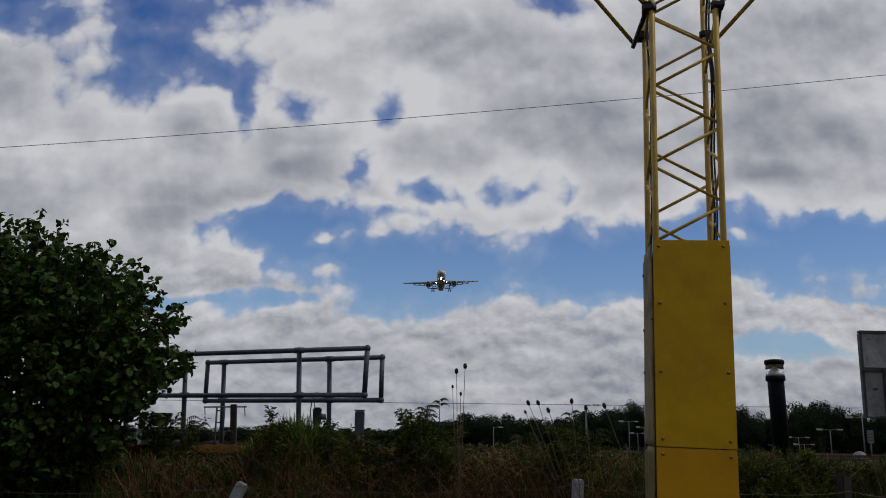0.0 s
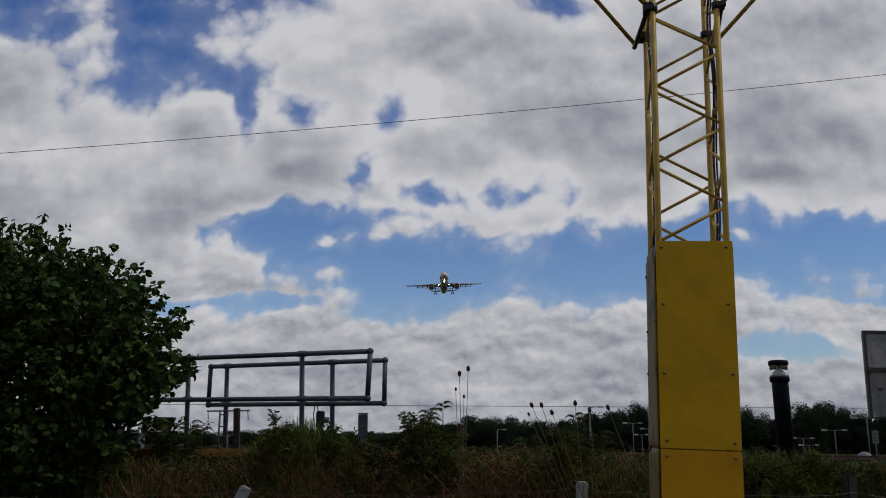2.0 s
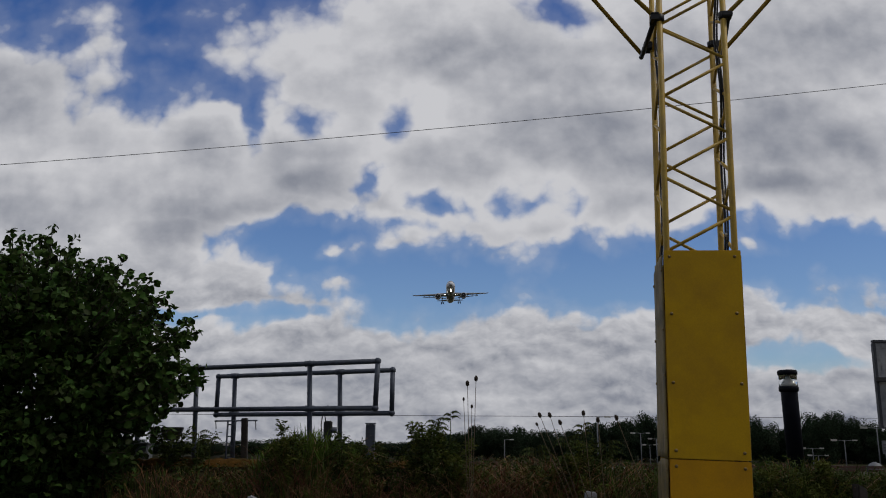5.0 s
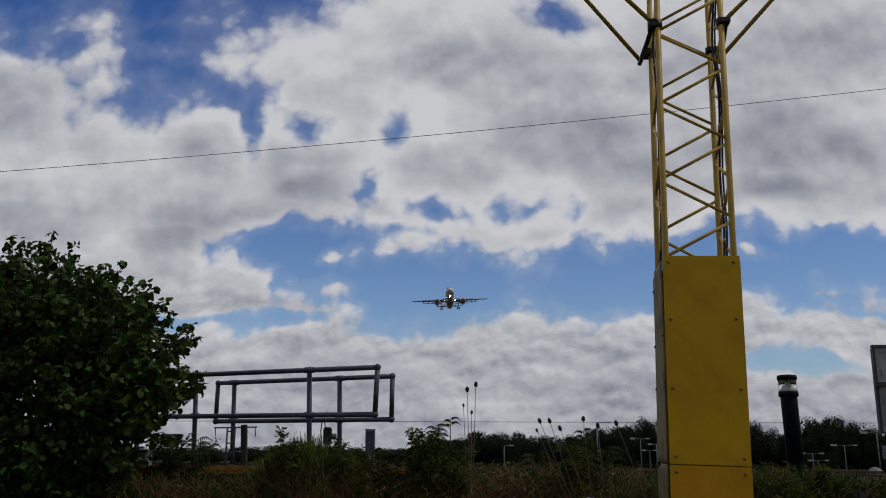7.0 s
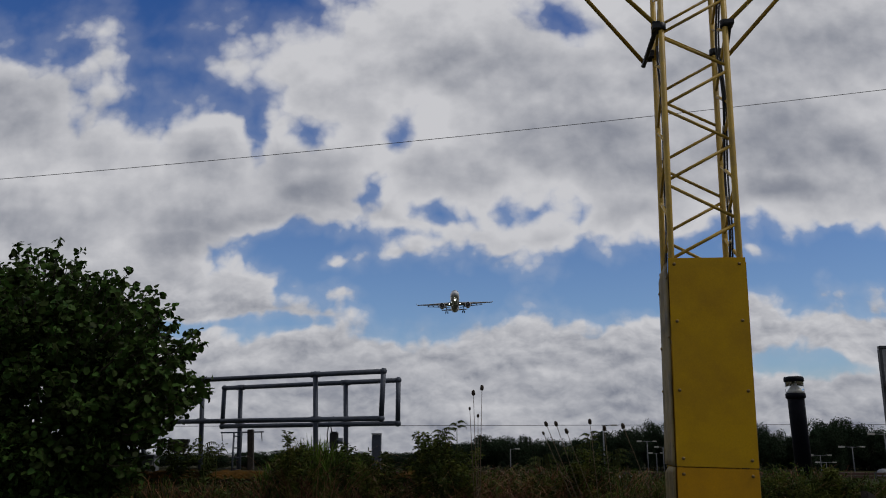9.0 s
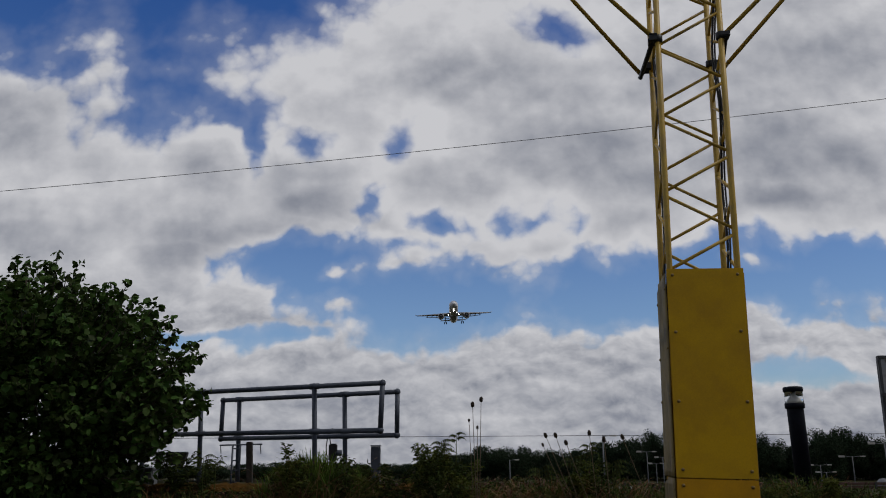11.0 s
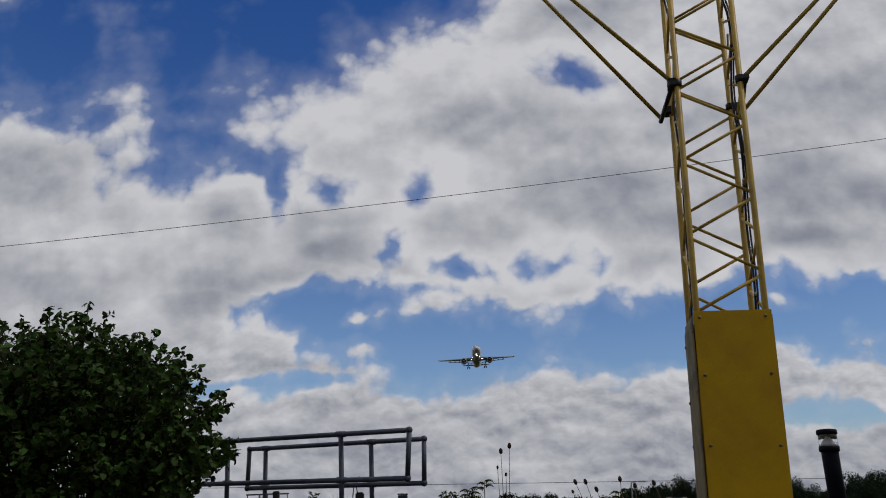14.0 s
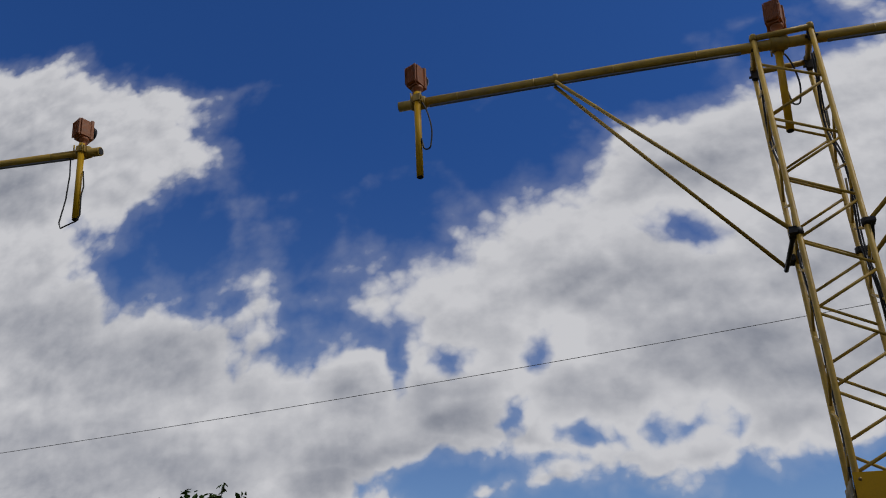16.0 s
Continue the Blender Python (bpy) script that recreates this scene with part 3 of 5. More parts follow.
    for x, y0, y1 in ((-H + 0.01, 0.02, 0.10), (H - 0.012, -0.08, 0.06)):
        pts, n = [], 44
        for k in range(n):
            z = 6.25 - k * (6.25 - 2.4) / (n - 1)
            sway = math.sin(z * 5.9) * 0.075 + math.sin(z * 2.3 + 1) * 0.04
            pts.append((x + math.sin(z * 4.1) * 0.012, (y0 + y1) / 2 + sway, z))
        part("cable", bar(*pts, r=0.009, seg=6), RUBBER, mast, "black cable tied inside the lattice")
        pts = [(a + 0.014, b * 0.9 - 0.02, c) for a, b, c in pts]
        part("cable", bar(*pts, r=0.007, seg=6), RUBBER, mast, "black cable tied inside the lattice")
        for z in (5.6, 4.95, 3.75, 3.22, 2.9):
            part("cable_tie", bar((x - 0.01, -0.08, z + 0.02), (x + 0.012, 0.07, z - 0.02), r=0.008, seg=6), PALE, mast, "pale plastic cable tie")
    # cover plates round the base
    f = -H - 0.032
    for z0, z1 in ((1.402, 2.762), (0.02, 1.396)):
        bm = slab(bmesh.new(), -0.248, 0.251, f - 0.004, f + 0.004, z0, z1, 0.002)
        plate = part("front_panel", bm, YELLOW if z0 > 1 else YELLOW_LOW, mast, "flat yellow painted sheet panel")
        rows = (2.718, 2.335, 1.882, 1.452) if z0 > 1 else (1.352, 0.9, 0.45, 0.08)
        for z in rows:
            for x in (-0.208, 0.212):
                bm = lathe(bmesh.new(), [(0.011, -0.004), (0.011, 0.003), (0.008, 0.007), (0.003, 0.008)], 10, axis="y")
                bolt = part("bolt", bm, BOLT, plate)
                bolt.matrix_basis = pose(x + r2.uniform(-0.004, 0.004), f - 0.004, z + r2.uniform(-0.004, 0.004), 0, 0, 180)
        bm = slab(bmesh.new(), -0.25, 0.25, -f - 0.004, -f + 0.004, z0, z1, 0.002)
        part("back_panel", bm, YELLOW_OLD, mast)
        bm = slab(bmesh.new(), H + 0.030, H + 0.037, -0.236, 0.236, z0, z1 - 0.03, 0.002)
        part("side_panel", bm, YELLOW_OLD, mast)
    # the buckled side plate
    n, k = 30, 8
    for z0, z1 in ((1.402, 2.735), (0.02, 1.396)):
        verts, faces = [], []
        for side in (0, 1):
            for j in range(n + 1):
                for i in range(k + 1):
                    y = -0.238 + 0.48 * i / k
                    z = z0 + (z1 - z0) * j / n - (0.05 * (i / k) ** 6 if j == n else 0)
                    wave = 0.010 * math.sin(y * 30 + math.sin(z * 2.0) * 1.2) * (0.4 + 0.6 * math.sin(z * 3 + 1) ** 2) 
                    verts.append((-H - 0.034 - 0.7 * wave - (0.004 if side == 0 else 0), y, z))
        m_ = (n + 1) * (k + 1)
        for j in range(n):
            for i in range(k):
                a = j * (k + 1) + i
                faces.append((a, a + k + 1, a + k + 2, a + 1))
                faces.append((m_ + a, m_ + a + 1, m_ + a + k + 2, m_ + a + k + 1))
        rim = [j * (k + 1) for j in range(n + 1)] + [n * (k + 1) + i for i in range(1, k + 1)] + [j * (k + 1) + k for j in range(n - 1, -1, -1)] + list(range(k - 1, 0, -1))
        for a, b in zip(rim, rim[1:] + rim[:1]):
            faces.append((a, m_ + a, m_ + b, b))
        side_plate = raw("side_panel", verts, faces, GREY_SIDE, mast, "buckled and faded grey-yellow side plate", smooth=True)
        for z in ((2.6, 2.2, 1.9, 1.5) if z0 > 1 else (1.3, 0.7)):
            bm = lathe(bmesh.new(), [(0.012, -0.01), (0.012, 0.004), (0.006, 0.009)], 8)
            part("bolt", bm, BOLT, side_plate).matrix_basis = pose(-H - 0.036, 0.225, z, 0, -90, 0)
            part("bolt", bm := lathe(bmesh.new(), [(0.010, -0.006), (0.010, 0.004), (0.005, 0.008)], 8), BOLT, side_plate).matrix_basis = pose(-H - 0.036, -0.222, z + 0.03, 0, -90, 0)
    return mast


def build_lamp(m, side=-1, loop=False):
    """side: -1 for a stub pipe before the crossbar, 1 behind it; loop: the cable hangs in one long loop."""
    lamp = thing("approach_light", m, "orange ribbed approach lamp clamped on the yellow crossbar", "approach light", "lamps on the crossbars")
    ys = 0.055 * side
    part("stub_pipe", bar((0, ys, 0.08), (0, ys, -0.87), r=0.031, seg=16), YELLOW, lamp)
    # the pipe is closed; its shaded inside is drawn as a dark disc
    part("pipe_end", lathe(bmesh.new(), [(0.027, -0.874), (0.027, -0.870)], 14, at=(0, ys, 0)), FAN_HOLLOW, lamp, "dark disc standing for the shaded hollow of the pipe")
    bm = lathe(bmesh.new(), [(0.056, -0.07), (0.062, -0.06), (0.062, 0.06), (0.056, 0.07)], 16, axis="y")
    bm.transform(pose(0, 0, 0, 0, 0, 90))
    slab(bm, -0.050, 0.050, min(ys * 1.8, -0.02 * side), max(ys * 1.8, -0.02 * side), -0.055, 0.055, 0.018)
    for x in (-0.045, 0.045):
        tube(bm, [(x, ys * 2, 0.04), (x, ys * 2, -0.04)], 0.008, 6)
    part("pipe_clamp", bm, YELLOW_OLD, lamp, "cast yellow cross clamp")
    neck = lathe(bmesh.new(), [(0.040, 0.06), (0.030, 0.085), (0.028, 0.12), (0.05, 0.135), (0.055, 0.16)], 14, at=(0, -0.03, 0))
    part("neck", neck, RUST_PAINT, lamp)
    head = slab(bmesh.new(), -0.066, 0.066, -0.085, 0.065, 0.155, 0.405, 0.020)
    head.transform(Matrix.Translation((0, -0.03, 0)))
    head.transform(pose(0, 0, 0, 0, 0, -22))
    body = part("housing", head, RUST_PAINT, lamp, "orange enamelled lamp housing")
    for i in range(10):
        x = -0.0585 + i * 0.013
        fin = slab(bmesh.new(), x - 0.0035, x + 0.0035, -0.124, -0.110, 0.178, 0.382, 0.002)
        fin.transform(pose(0, 0, 0, 0, 0, -22))
        part("cooling_fin", fin, RUST_PAINT, body)
    hood = lathe(bmesh.new(), [(0.078, 0.040), (0.078, 0.066), (0.068, 0.080), (0.04, 0.090)], 18, axis="y", at=(0, 0, 0.285))
    hood.transform(pose(0, 0, 0, 0, 0, -22))
    part("lens", hood, LENS_DARK, body, "dark round lens")
    lid = slab(bmesh.new(), -0.076, 0.076, -0.018, 0.018, 0.15, 0.41, 0.006)
    lid.transform(Matrix.Translation((0, 0.02, 0)))
    lid.transform(pose(0, 0, 0, 0, 0, -22))
    part("housing_flange", lid, RUST_PAINT, body)
    pts = []
    if loop:
        # out of the conduit, down past the pipe's end and up again behind it
        for q, p in enumerate(((-0.16, -0.055), (-0.11, -0.08), (-0.10, -0.30), (-0.12, -0.60), (-0.17, -0.86), (-0.15, -0.93), (0.02, -0.90), (0.055, -0.84), (0.05, -0.60), (0.07, -0.50), (0.05, -0.30))):
            pts.append((p[0], ys + 0.01 * side, p[1]))
    else:
        for k in range(22):
            a = k / 21
            pts.append((0.05 + 0.055 * math.sin(a * 2.6) + 0.035 * a, ys * 1.3, -0.06 - 0.50 * a + 0.01 * math.sin(a * 9)))
        for k in range(9):
            a = math.pi * k / 8
            pts.append((pts[21][0] - 0.034 + 0.034 * math.cos(a), ys * 1.35, -0.56 - 0.04 * math.sin(a)))
        pts.append((0.03, ys * 1.3, -0.47))
    part("lamp_cable", bar(*pts, r=0.0075, seg=6), RUBBER, lamp, "looped black lamp cable")
    return lamp


MAST_AT = pose(1.619, 5.45, 0, 0, 0, -7.65) @ pose(0, 0, 0, -0.46, 1.33, 0)
mast = build_mast(MAST_AT)
MAST_TWO = Matrix.Translation((-9.91, 0.44, 0.27)) @ MAST_AT
copy_thing(mast, MAST_TWO)
for s, lean, side, loop in ((-3.17, -3.7, -1, False), (-0.03, 4.0, 1, False), (3.17, -11.0, -1, True)):
    spot = MAST_AT @ Matrix.Translation(on_beam(s)) @ pose(0, 0, 0, 0, lean, BEAM_TURN)
    copy_thing(build_lamp(spot, side, loop), Matrix.Translation((-9.91, 0.44, 0.27)) @ spot)


# ---- pipe railings on the terrace ----
def elbow(bm, p, r=0.032):
    bmesh.ops.create_uvsphere(bm, u_segments=12, v_segments=8, radius=r, matrix=Matrix.Translation(p))
    return bm


def build_railing(label, a, b, z_top, z_mid, posts, ends, lean=0.045, drop=0.0, slant=0.0):
    """Two rails between ground places a and b; posts at shares of the way; an end loop where ends says so."""
    rail = thing("pipe_railing", Matrix.Identity(4), label, "railing", "pipe railings")
    a, b = Vector((*a, 0)), Vector((*b, 0))
    at = lambda s, z: a.lerp(b, s) + Vector((0, 0, z - drop * (1 - s)))
    lo, hi = 0.0, 1.0
    r = 0.0245
    part("top_rail", bar(at(lo, z_top), at(0.5, z_top), at(hi, z_top), r=r, seg=12), GALV, rail)
    part("mid_rail", bar(at(lo, z_mid), at(0.5, z_mid), at(hi, z_mid) + Vector((slant, 0, 0)), r=r, seg=12), GALV, rail)
    for s in ends:
        foot = at(s, z_mid) + Vector((slant if s == 1 else 0, 0, 0))
        part("end_rail", bar(at(s, z_top), foot, r=r, seg=12), GALV, rail)
        for p in (at(s, z_top), foot):
            part("elbow", elbow(bmesh.new(), p, 0.033), GALV, rail, smooth=True)
    for s in posts:
        top = at(s, z_top)
        base = Vector((top.x + lean, top.y, ground_z(top.x, top.y) - 0.08))
        part("post", bar(base, top, r=r, seg=12), GALV, rail)
        k = (z_mid - base.z) / (z_top - base.z)
        for p in (top, base.lerp(top, k)):
            bm = elbow(bmesh.new(), p, 0.032)
            d = (b - a).normalized() * 0.05
            tube(bm, [p - d, p + d], 0.030, 12)
            part("tee_fitting", bm, GALV, rail, smooth=True)
        bm = lathe(bmesh.new(), [(0.06, 0.0), (0.06, 0.012), (0.034, 0.014), (0.032, 0.06)], 14, at=(base.x, base.y, base.z + 0.08))
        part("base_flange", bm, GALV, rail)
    return rail


build_railing("galvanised pipe railing with two rails beside the bush", (-3.55, 8.88), (-0.718, 7.468), 2.185, 1.752, (0.285, 0.752, 0.02), (1,), drop=0.015, slant=-0.014)
build_railing("galvanised pipe railing with looped ends, set further back", (-2.678, 9.069), (-0.621, 8.045), 2.141, 1.716, (0.104, 0.722), (0, 1), lean=0.035, drop=0.02)


# ---- bollard light ----
def build_bollard(m):
    b = thing("bollard_light", m, "black cylindrical bollard light with clear lantern and white cone", "bollard light")
    part("column", lathe(bmesh.new(), [(0.082, -0.15), (0.082, 0.80), (0.078, 0.81)], 28), BOLLARD, b)
    part("collar", lathe(bmesh.new(), [(0.084, 0.775), (0.098, 0.785), (0.098, 0.825), (0.092, 0.835)], 28), BOLLARD, b)
    part("reflector_cone", lathe(bmesh.new(), [(0.082, 0.836), (0.056, 0.88), (0.022, 0.915), (0.016, 0.945)], 24), REFLECTOR, b, "white conical reflector")
    lens = part("lantern", lathe(bmesh.new(), [(0.090, 0.836), (0.090, 0.948)], 28), ACRYLIC, b, "clear acrylic lantern cylinder")
    lens.visible_shadow = False
    part("cap", lathe(bmesh.new(), [(0.092, 0.949), (0.099, 0.953), (0.099, 0.985), (0.090, 1.0), (0.05, 1.006)], 28), BOLLARD, b)
    return b


build_bollard(pose(3.492, 8.4, 1.195, 0, -0.9, 0))


# ---- back of a sign ----
def build_sign(m):
    s = thing("sign_board", m, "weathered grey back of a sheet sign on steel posts", "sign")
    panel = part("panel", slab(bmesh.new(), 0, 1.5, 0.0, 0.03, 0.62, 1.345, 0.006), SIGN_BACK, s)
    part("rim", slab(bmesh.new(), -0.012, 1.512, -0.015, 0.036, 1.335, 1.36, 0.004), SIGN_EDGE, s)
    part("rim", slab(bmesh.new(), -0.014, 0.008, -0.015, 0.036, 0.61, 1.333, 0.004), SIGN_EDGE, s)
    part("rim", slab(bmesh.new(), -0.012, 1.512, -0.012, 0.036, 0.60, 0.618, 0.004), SIGN_EDGE, s)
    part("crossbar", slab(bmesh.new(), -0.03, 1.53, -0.055, -0.016, 0.995, 1.035, 0.005), STEEL_POST, s)
    for x in (0.155, 1.30):
        part("post", slab(bmesh.new(), x - 0.025, x + 0.025, -0.10, -0.056, -0.55, 1.03, 0.006), STEEL_POST, s)
    part("brace", bar((0.24, 0.05, -0.4), (0.27, 0.045, 0.7), r=0.02, seg=8), STEEL_POST, s)
    r3 = random.Random(5)
    for x, z, w, h in ((0.05, 1.28, 0.07, 0.05), (0.19, 1.23, 0.05, 0.13), (0.27, 1.2, 0.02, 0.09), (0.05, 1.1, 0.025, 0.05), (0.42, 1.25, 0.06, 0.03), (0.33, 0.77, 0.03, 0.08), (0.07, 0.84, 0.04, 0.02)):
        bm = slab(bmesh.new(), x, x + w, -0.005, -0.001, z, z + h, 0.0015)
        part("flaked_patch", bm, r3.choice((SIGN_EDGE, CONCRETE)), panel, "flaking patch of old coating")
    return s


build_sign(pose(3.66, 7.0, 1.005, 0, 0.6, -4))


# ---- wire fence at the foot of the bank ----
def build_fence():
    fence = thing("wire_fence", Matrix.Identity(4), "slack wire fence on leaning grey concrete posts", "fence")
    for x, top, lean in ((-1.53, 1.05, -0.62), (1.046, 1.115, -0.05), (-4.3, 1.0, 0.05), (3.9, 1.02, 0.04)):
        bm = slab(bmesh.new(), -0.042, 0.042, -0.042, 0.042, -1.35, 0, 0.010)
        bm.transform(Matrix.Translation((x, 6.32, top)) @ Matrix.Rotation(-lean if abs(lean) < 0.3 else 0.42, 4, "Y"))
        part("post", bm, CONCRETE, fence)
    knots = [(-5.2, 0.97), (-4.3, 0.975), (-3.3, 0.968), (-2.4, 0.985), (-1.53, 1.03), (-0.6, 1.005), (0.3, 1.03), (1.046, 1.085), (1.4, 1.04), (2.4, 1.03), (3.1, 1.055), (3.9, 1.0), (5.5, 1.0)]
    for dz, dy in ((0.0, -0.045), (-0.33, -0.04)):
        pts = []
        for (x0, z0), (x1, z1) in zip(knots, knots[1:]):
            for k in range(5):
                q = k / 5
                pts.append((x0 + (x1 - x0) * q, 6.32 + dy, z0 + (z1 - z0) * q - 0.02 * math.sin(math.pi * q) + rng.uniform(-0.004, 0.004) + dz))
        strand = part("wire", bar(*pts, r=0.0019, seg=5), WIRE, fence)
        for i in range(0, len(pts) - 1, 1):
            p = Vector(pts[i])
            if rng.random() < 0.8:
                bm = bmesh.new()
                tube(bm, [p + Vector((-0.004, -0.008, -0.012)), p + Vector((0.004, 0.008, 0.012))], 0.0015, 4)
                part("barb", bm, WIRE, strand)
    return fence


build_fence()


def build_stump(m):
    st = thing("timber_post", m, "short weathered timber post with sloping top", "post")
    bm = slab(bmesh.new(), -0.04, 0.04, -0.04, 0.04, -0.9, 0, 0.008)
    for v in bm.verts:
        if v.co.z > -0.05:
            v.co.z += -v.co.x * 0.5
    part("shaft", bm, WOOD, st)


build_stump(pose(3.225, 6.6, 1.16, 0, 0, 12))


# ---- kerb of the terrace, grown over with moss ----
def build_kerb():
    kerb = tagged(new("terrace_kerb"), "low kerb stones along the terrace edge with rusty moss", "kerb", kind="structure")
    x = -4.6
    for i in range(8):
        w = 0.58 + rng.uniform(-0.03, 0.03)
        y = 7.62 + 0.1 * math.sin(i)
        bm = slab(bmesh.new(), x, x + w - 0.012, y - 0.07, y + 0.07, 0.95, 1.255 + rng.uniform(-0.012, 0.012), 0.014)
        part("kerb_stone", bm, KERB, kerb)
        for top in (bmesh.new(),):
            bmesh.ops.create_grid(top, x_segments=16, y_segments=6, size=0.5)
            for v in top.verts:
                ex = 1 - abs(v.co.x * 2) ** 6
                ey = 1 - abs(v.co.y * 2) ** 4
                u = v.co.x * w + x + w / 2
                v.co = (u, y + v.co.y * 0.2, 1.245 + (0.03 + 0.035 * abs(noise.noise((u * 9, v.co.y * 12, i)))) * ex * ey - 0.03 * (1 - ey))
            part("moss_cushion", top, MOSS, kerb, "rusty orange moss cushion", smooth=True)
        x += w


build_kerb()


# ---- small equipment on the terrace ----
def build_floodlight(m):
    f = thing("floodlight", m, "small dark floodlight on a short stand", "floodlight")
    bm = slab(bmesh.new(), -0.11, 0.11, -0.06, 0.06, 0.22, 0.36, 0.008)
    for v in bm.verts:
        if v.co.z < 0.28:
            v.co.x *= 0.62
    part("housing", bm, BLACK_STEEL, f)
    part("stand", bar((0, 0, -0.1), (0, 0, 0.24), r=0.018, seg=8), GALV, f)
    part("yoke", bar((-0.1, 0, 0.3), (-0.1, 0, 0.2), (0.1, 0, 0.2), (0.1, 0, 0.3), r=0.008, seg=6), BLACK_STEEL, f)


build_floodlight(pose(-2.96, 8.5, 1.2, 0, 0, 8))
cabinet = thing("control_box", pose(-3.12, 8.15, 1.2, 0, 0, -10), "small grey electrical control box among the weeds", "control box")
part("body", slab(bmesh.new(), -0.08, 0.08, -0.06, 0.06, -0.08, 0.19, 0.01), CONDUIT, cabinet)
part("lid", slab(bmesh.new(), -0.09, 0.09, -0.07, 0.07, 0.192, 0.21, 0.005), CONDUIT, cabinet)


def build_ladder_stand(m):
    g = thing("instrument_stand", m, "thin tubular stand with rungs and a dark timber post", "instrument stand")
    for x in (-0.20, -0.12):
        part("upright", bar((x, 0, -0.1), (x, 0, 0.46), r=0.010, seg=8), GALV, g)
    for z in (0.08, 0.2, 0.3, 0.42):
        part("rung", bar((-0.205, 0, z), (-0.115, 0, z), r=0.007, seg=6), GALV, g)
    part("arm", bar((-0.34, 0, 0.455), (0.11, 0, 0.465), r=0.008, seg=6), GALV, g)
    for x in (-0.33, 0.09):
        part("drop_wire", bar((x, 0, 0.46), (x + 0.01, 0, 0.37), r=0.005, seg=5), RUBBER, g)
    bm = slab(bmesh.new(), -0.03, 0.03, -0.03, 0.03, -0.15, 0.49, 0.006)
    bm.transform(pose(0, 0, 0, 0, -3, 0))
    part("timber_post", bm, WOOD, g, "dark leaning timber post")


build_ladder_stand(pose(-2.18, 8.5, 1.17))
inst = thing("sensor_unit", pose(-1.40, 9.0, 1.15), "small dark sensor on a thin stem with a hanging cable", "sensor")
part("stem", bar((0, 0, -0.1), (0, 0, 0.34), r=0.012, seg=8), GALV, inst)
part("body", slab(bmesh.new(), -0.045, 0.045, -0.04, 0.04, 0.30, 0.49, 0.012), BLACK_STEEL, inst)
eye_bm = lathe(bmesh.new(), [(0.028, -0.02), (0.034, 0.0), (0.034, 0.05), (0.02, 0.055)], 12)
eye_bm.transform(Matrix.Translation((0.045, 0, 0.39)) @ pose(0, 0, 0, 0, 90, 0))
part("eyepiece", eye_bm, GALV, inst)
part("cable", bar((-0.02, -0.04, 0.48), (-0.04, -0.05, 0.58), (0.0, -0.05, 0.66), (-0.05, -0.05, 0.62), (-0.07, -0.05, 0.45), (-0.05, -0.05, 0.3), r=0.006, seg=6), RUBBER, inst)
box_post = thing("junction_post", pose(-0.925, 9.0, 1.15), "square grey junction post with a flat cap", "junction post")
part("column", slab(bmesh.new(), -0.05, 0.05, -0.05, 0.05, -0.1, 0.455, 0.006), GALV, box_post)
part("cap", slab(bmesh.new(), -0.056, 0.056, -0.056, 0.056, 0.456, 0.472, 0.004), GALV, box_post)


# ---- overhead lines ----
def build_line(name, a, b, sag, r, label):
    a, b = Vector(a), Vector(b)
    pts = [a.lerp(b, k / 40) - Vector((0, 0, sag * 4 * (k / 40) * (1 - k / 40))) for k in range(41)]
    ob = part(name, bar(*pts, r=r, seg=5), LINE, None)
    tagged(ob, label, "cable")


build_line("overhead_cable", (-44.0, 25, 8.11), (44.0, 25, 17.0), 1.193, 0.0105, "thin dark overhead cable sagging across the sky")
build_line("overhead_cable", (-160, 150, 2.9), (190, 150, 3.9), 0.0, 0.045, "thin far overhead cable above the trees")


# ---- leaves, blades and crowns ----
np_rng = np.random.default_rng(11)


def leaf_mesh(p, length, width=0.62, droop=0.35, up=0.35):
    """One leaf of six corners, folded along its rib, at each place."""
    n = len(p)
    length = np.broadcast_to(length, n) * np_rng.uniform(0.65, 1.2, n)
    d = np_rng.normal(size=(n, 3))
    d[:, 2] = d[:, 2] * 0.5 - droop
    d /= np.linalg.norm(d, axis=1, keepdims=True)
    nrm = np_rng.normal(size=(n, 3))
    nrm[:, 2] += up * 3
    s = np.cross(d, nrm)
    s /= np.linalg.norm(s, axis=1, keepdims=True) + 1e-9
    h = np.cross(s, d)
    L = length[:, None]
    w = L * width * 0.5
    fold = L * 0.10
    pts = np.stack([p, p + d * L * 0.3 + s * w + h * fold, p + d * L * 0.72 + s * w * 0.8 + h * fold, p + d * L - h * fold * 0.8,
                    p + d * L * 0.72 - s * w * 0.8 + h * fold, p + d * L * 0.3 - s * w + h * fold], 1)
    base = np.arange(n)[:, None] * 6
    faces = np.concatenate([base + [0, 1, 2, 3], base + [0, 3, 4, 5]], 0)
    return pts.reshape(-1, 3), faces


def fast(name, verts, faces, mat, parent=None, label="", kind=""):
    """A mesh of equal-sided faces, made quickly."""
    me = bpy.data.meshes.new(name)
    n, k = faces.shape
    me.vertices.add(len(verts))
    me.vertices.foreach_set("co", verts.astype(np.float32).ravel())
    me.loops.add(n * k)
    me.loops.foreach_set("vertex_index", faces.astype(np.int32).ravel())
    me.polygons.add(n)
    me.polygons.foreach_set("loop_start", np.arange(n, dtype=np.int32) * k)
    me.update(calc_edges=True)
    me.validate()
    me.materials.append(mat)
    ob = new(name, me)
    ob.parent = parent
    return tagged(ob, label, kind=kind)


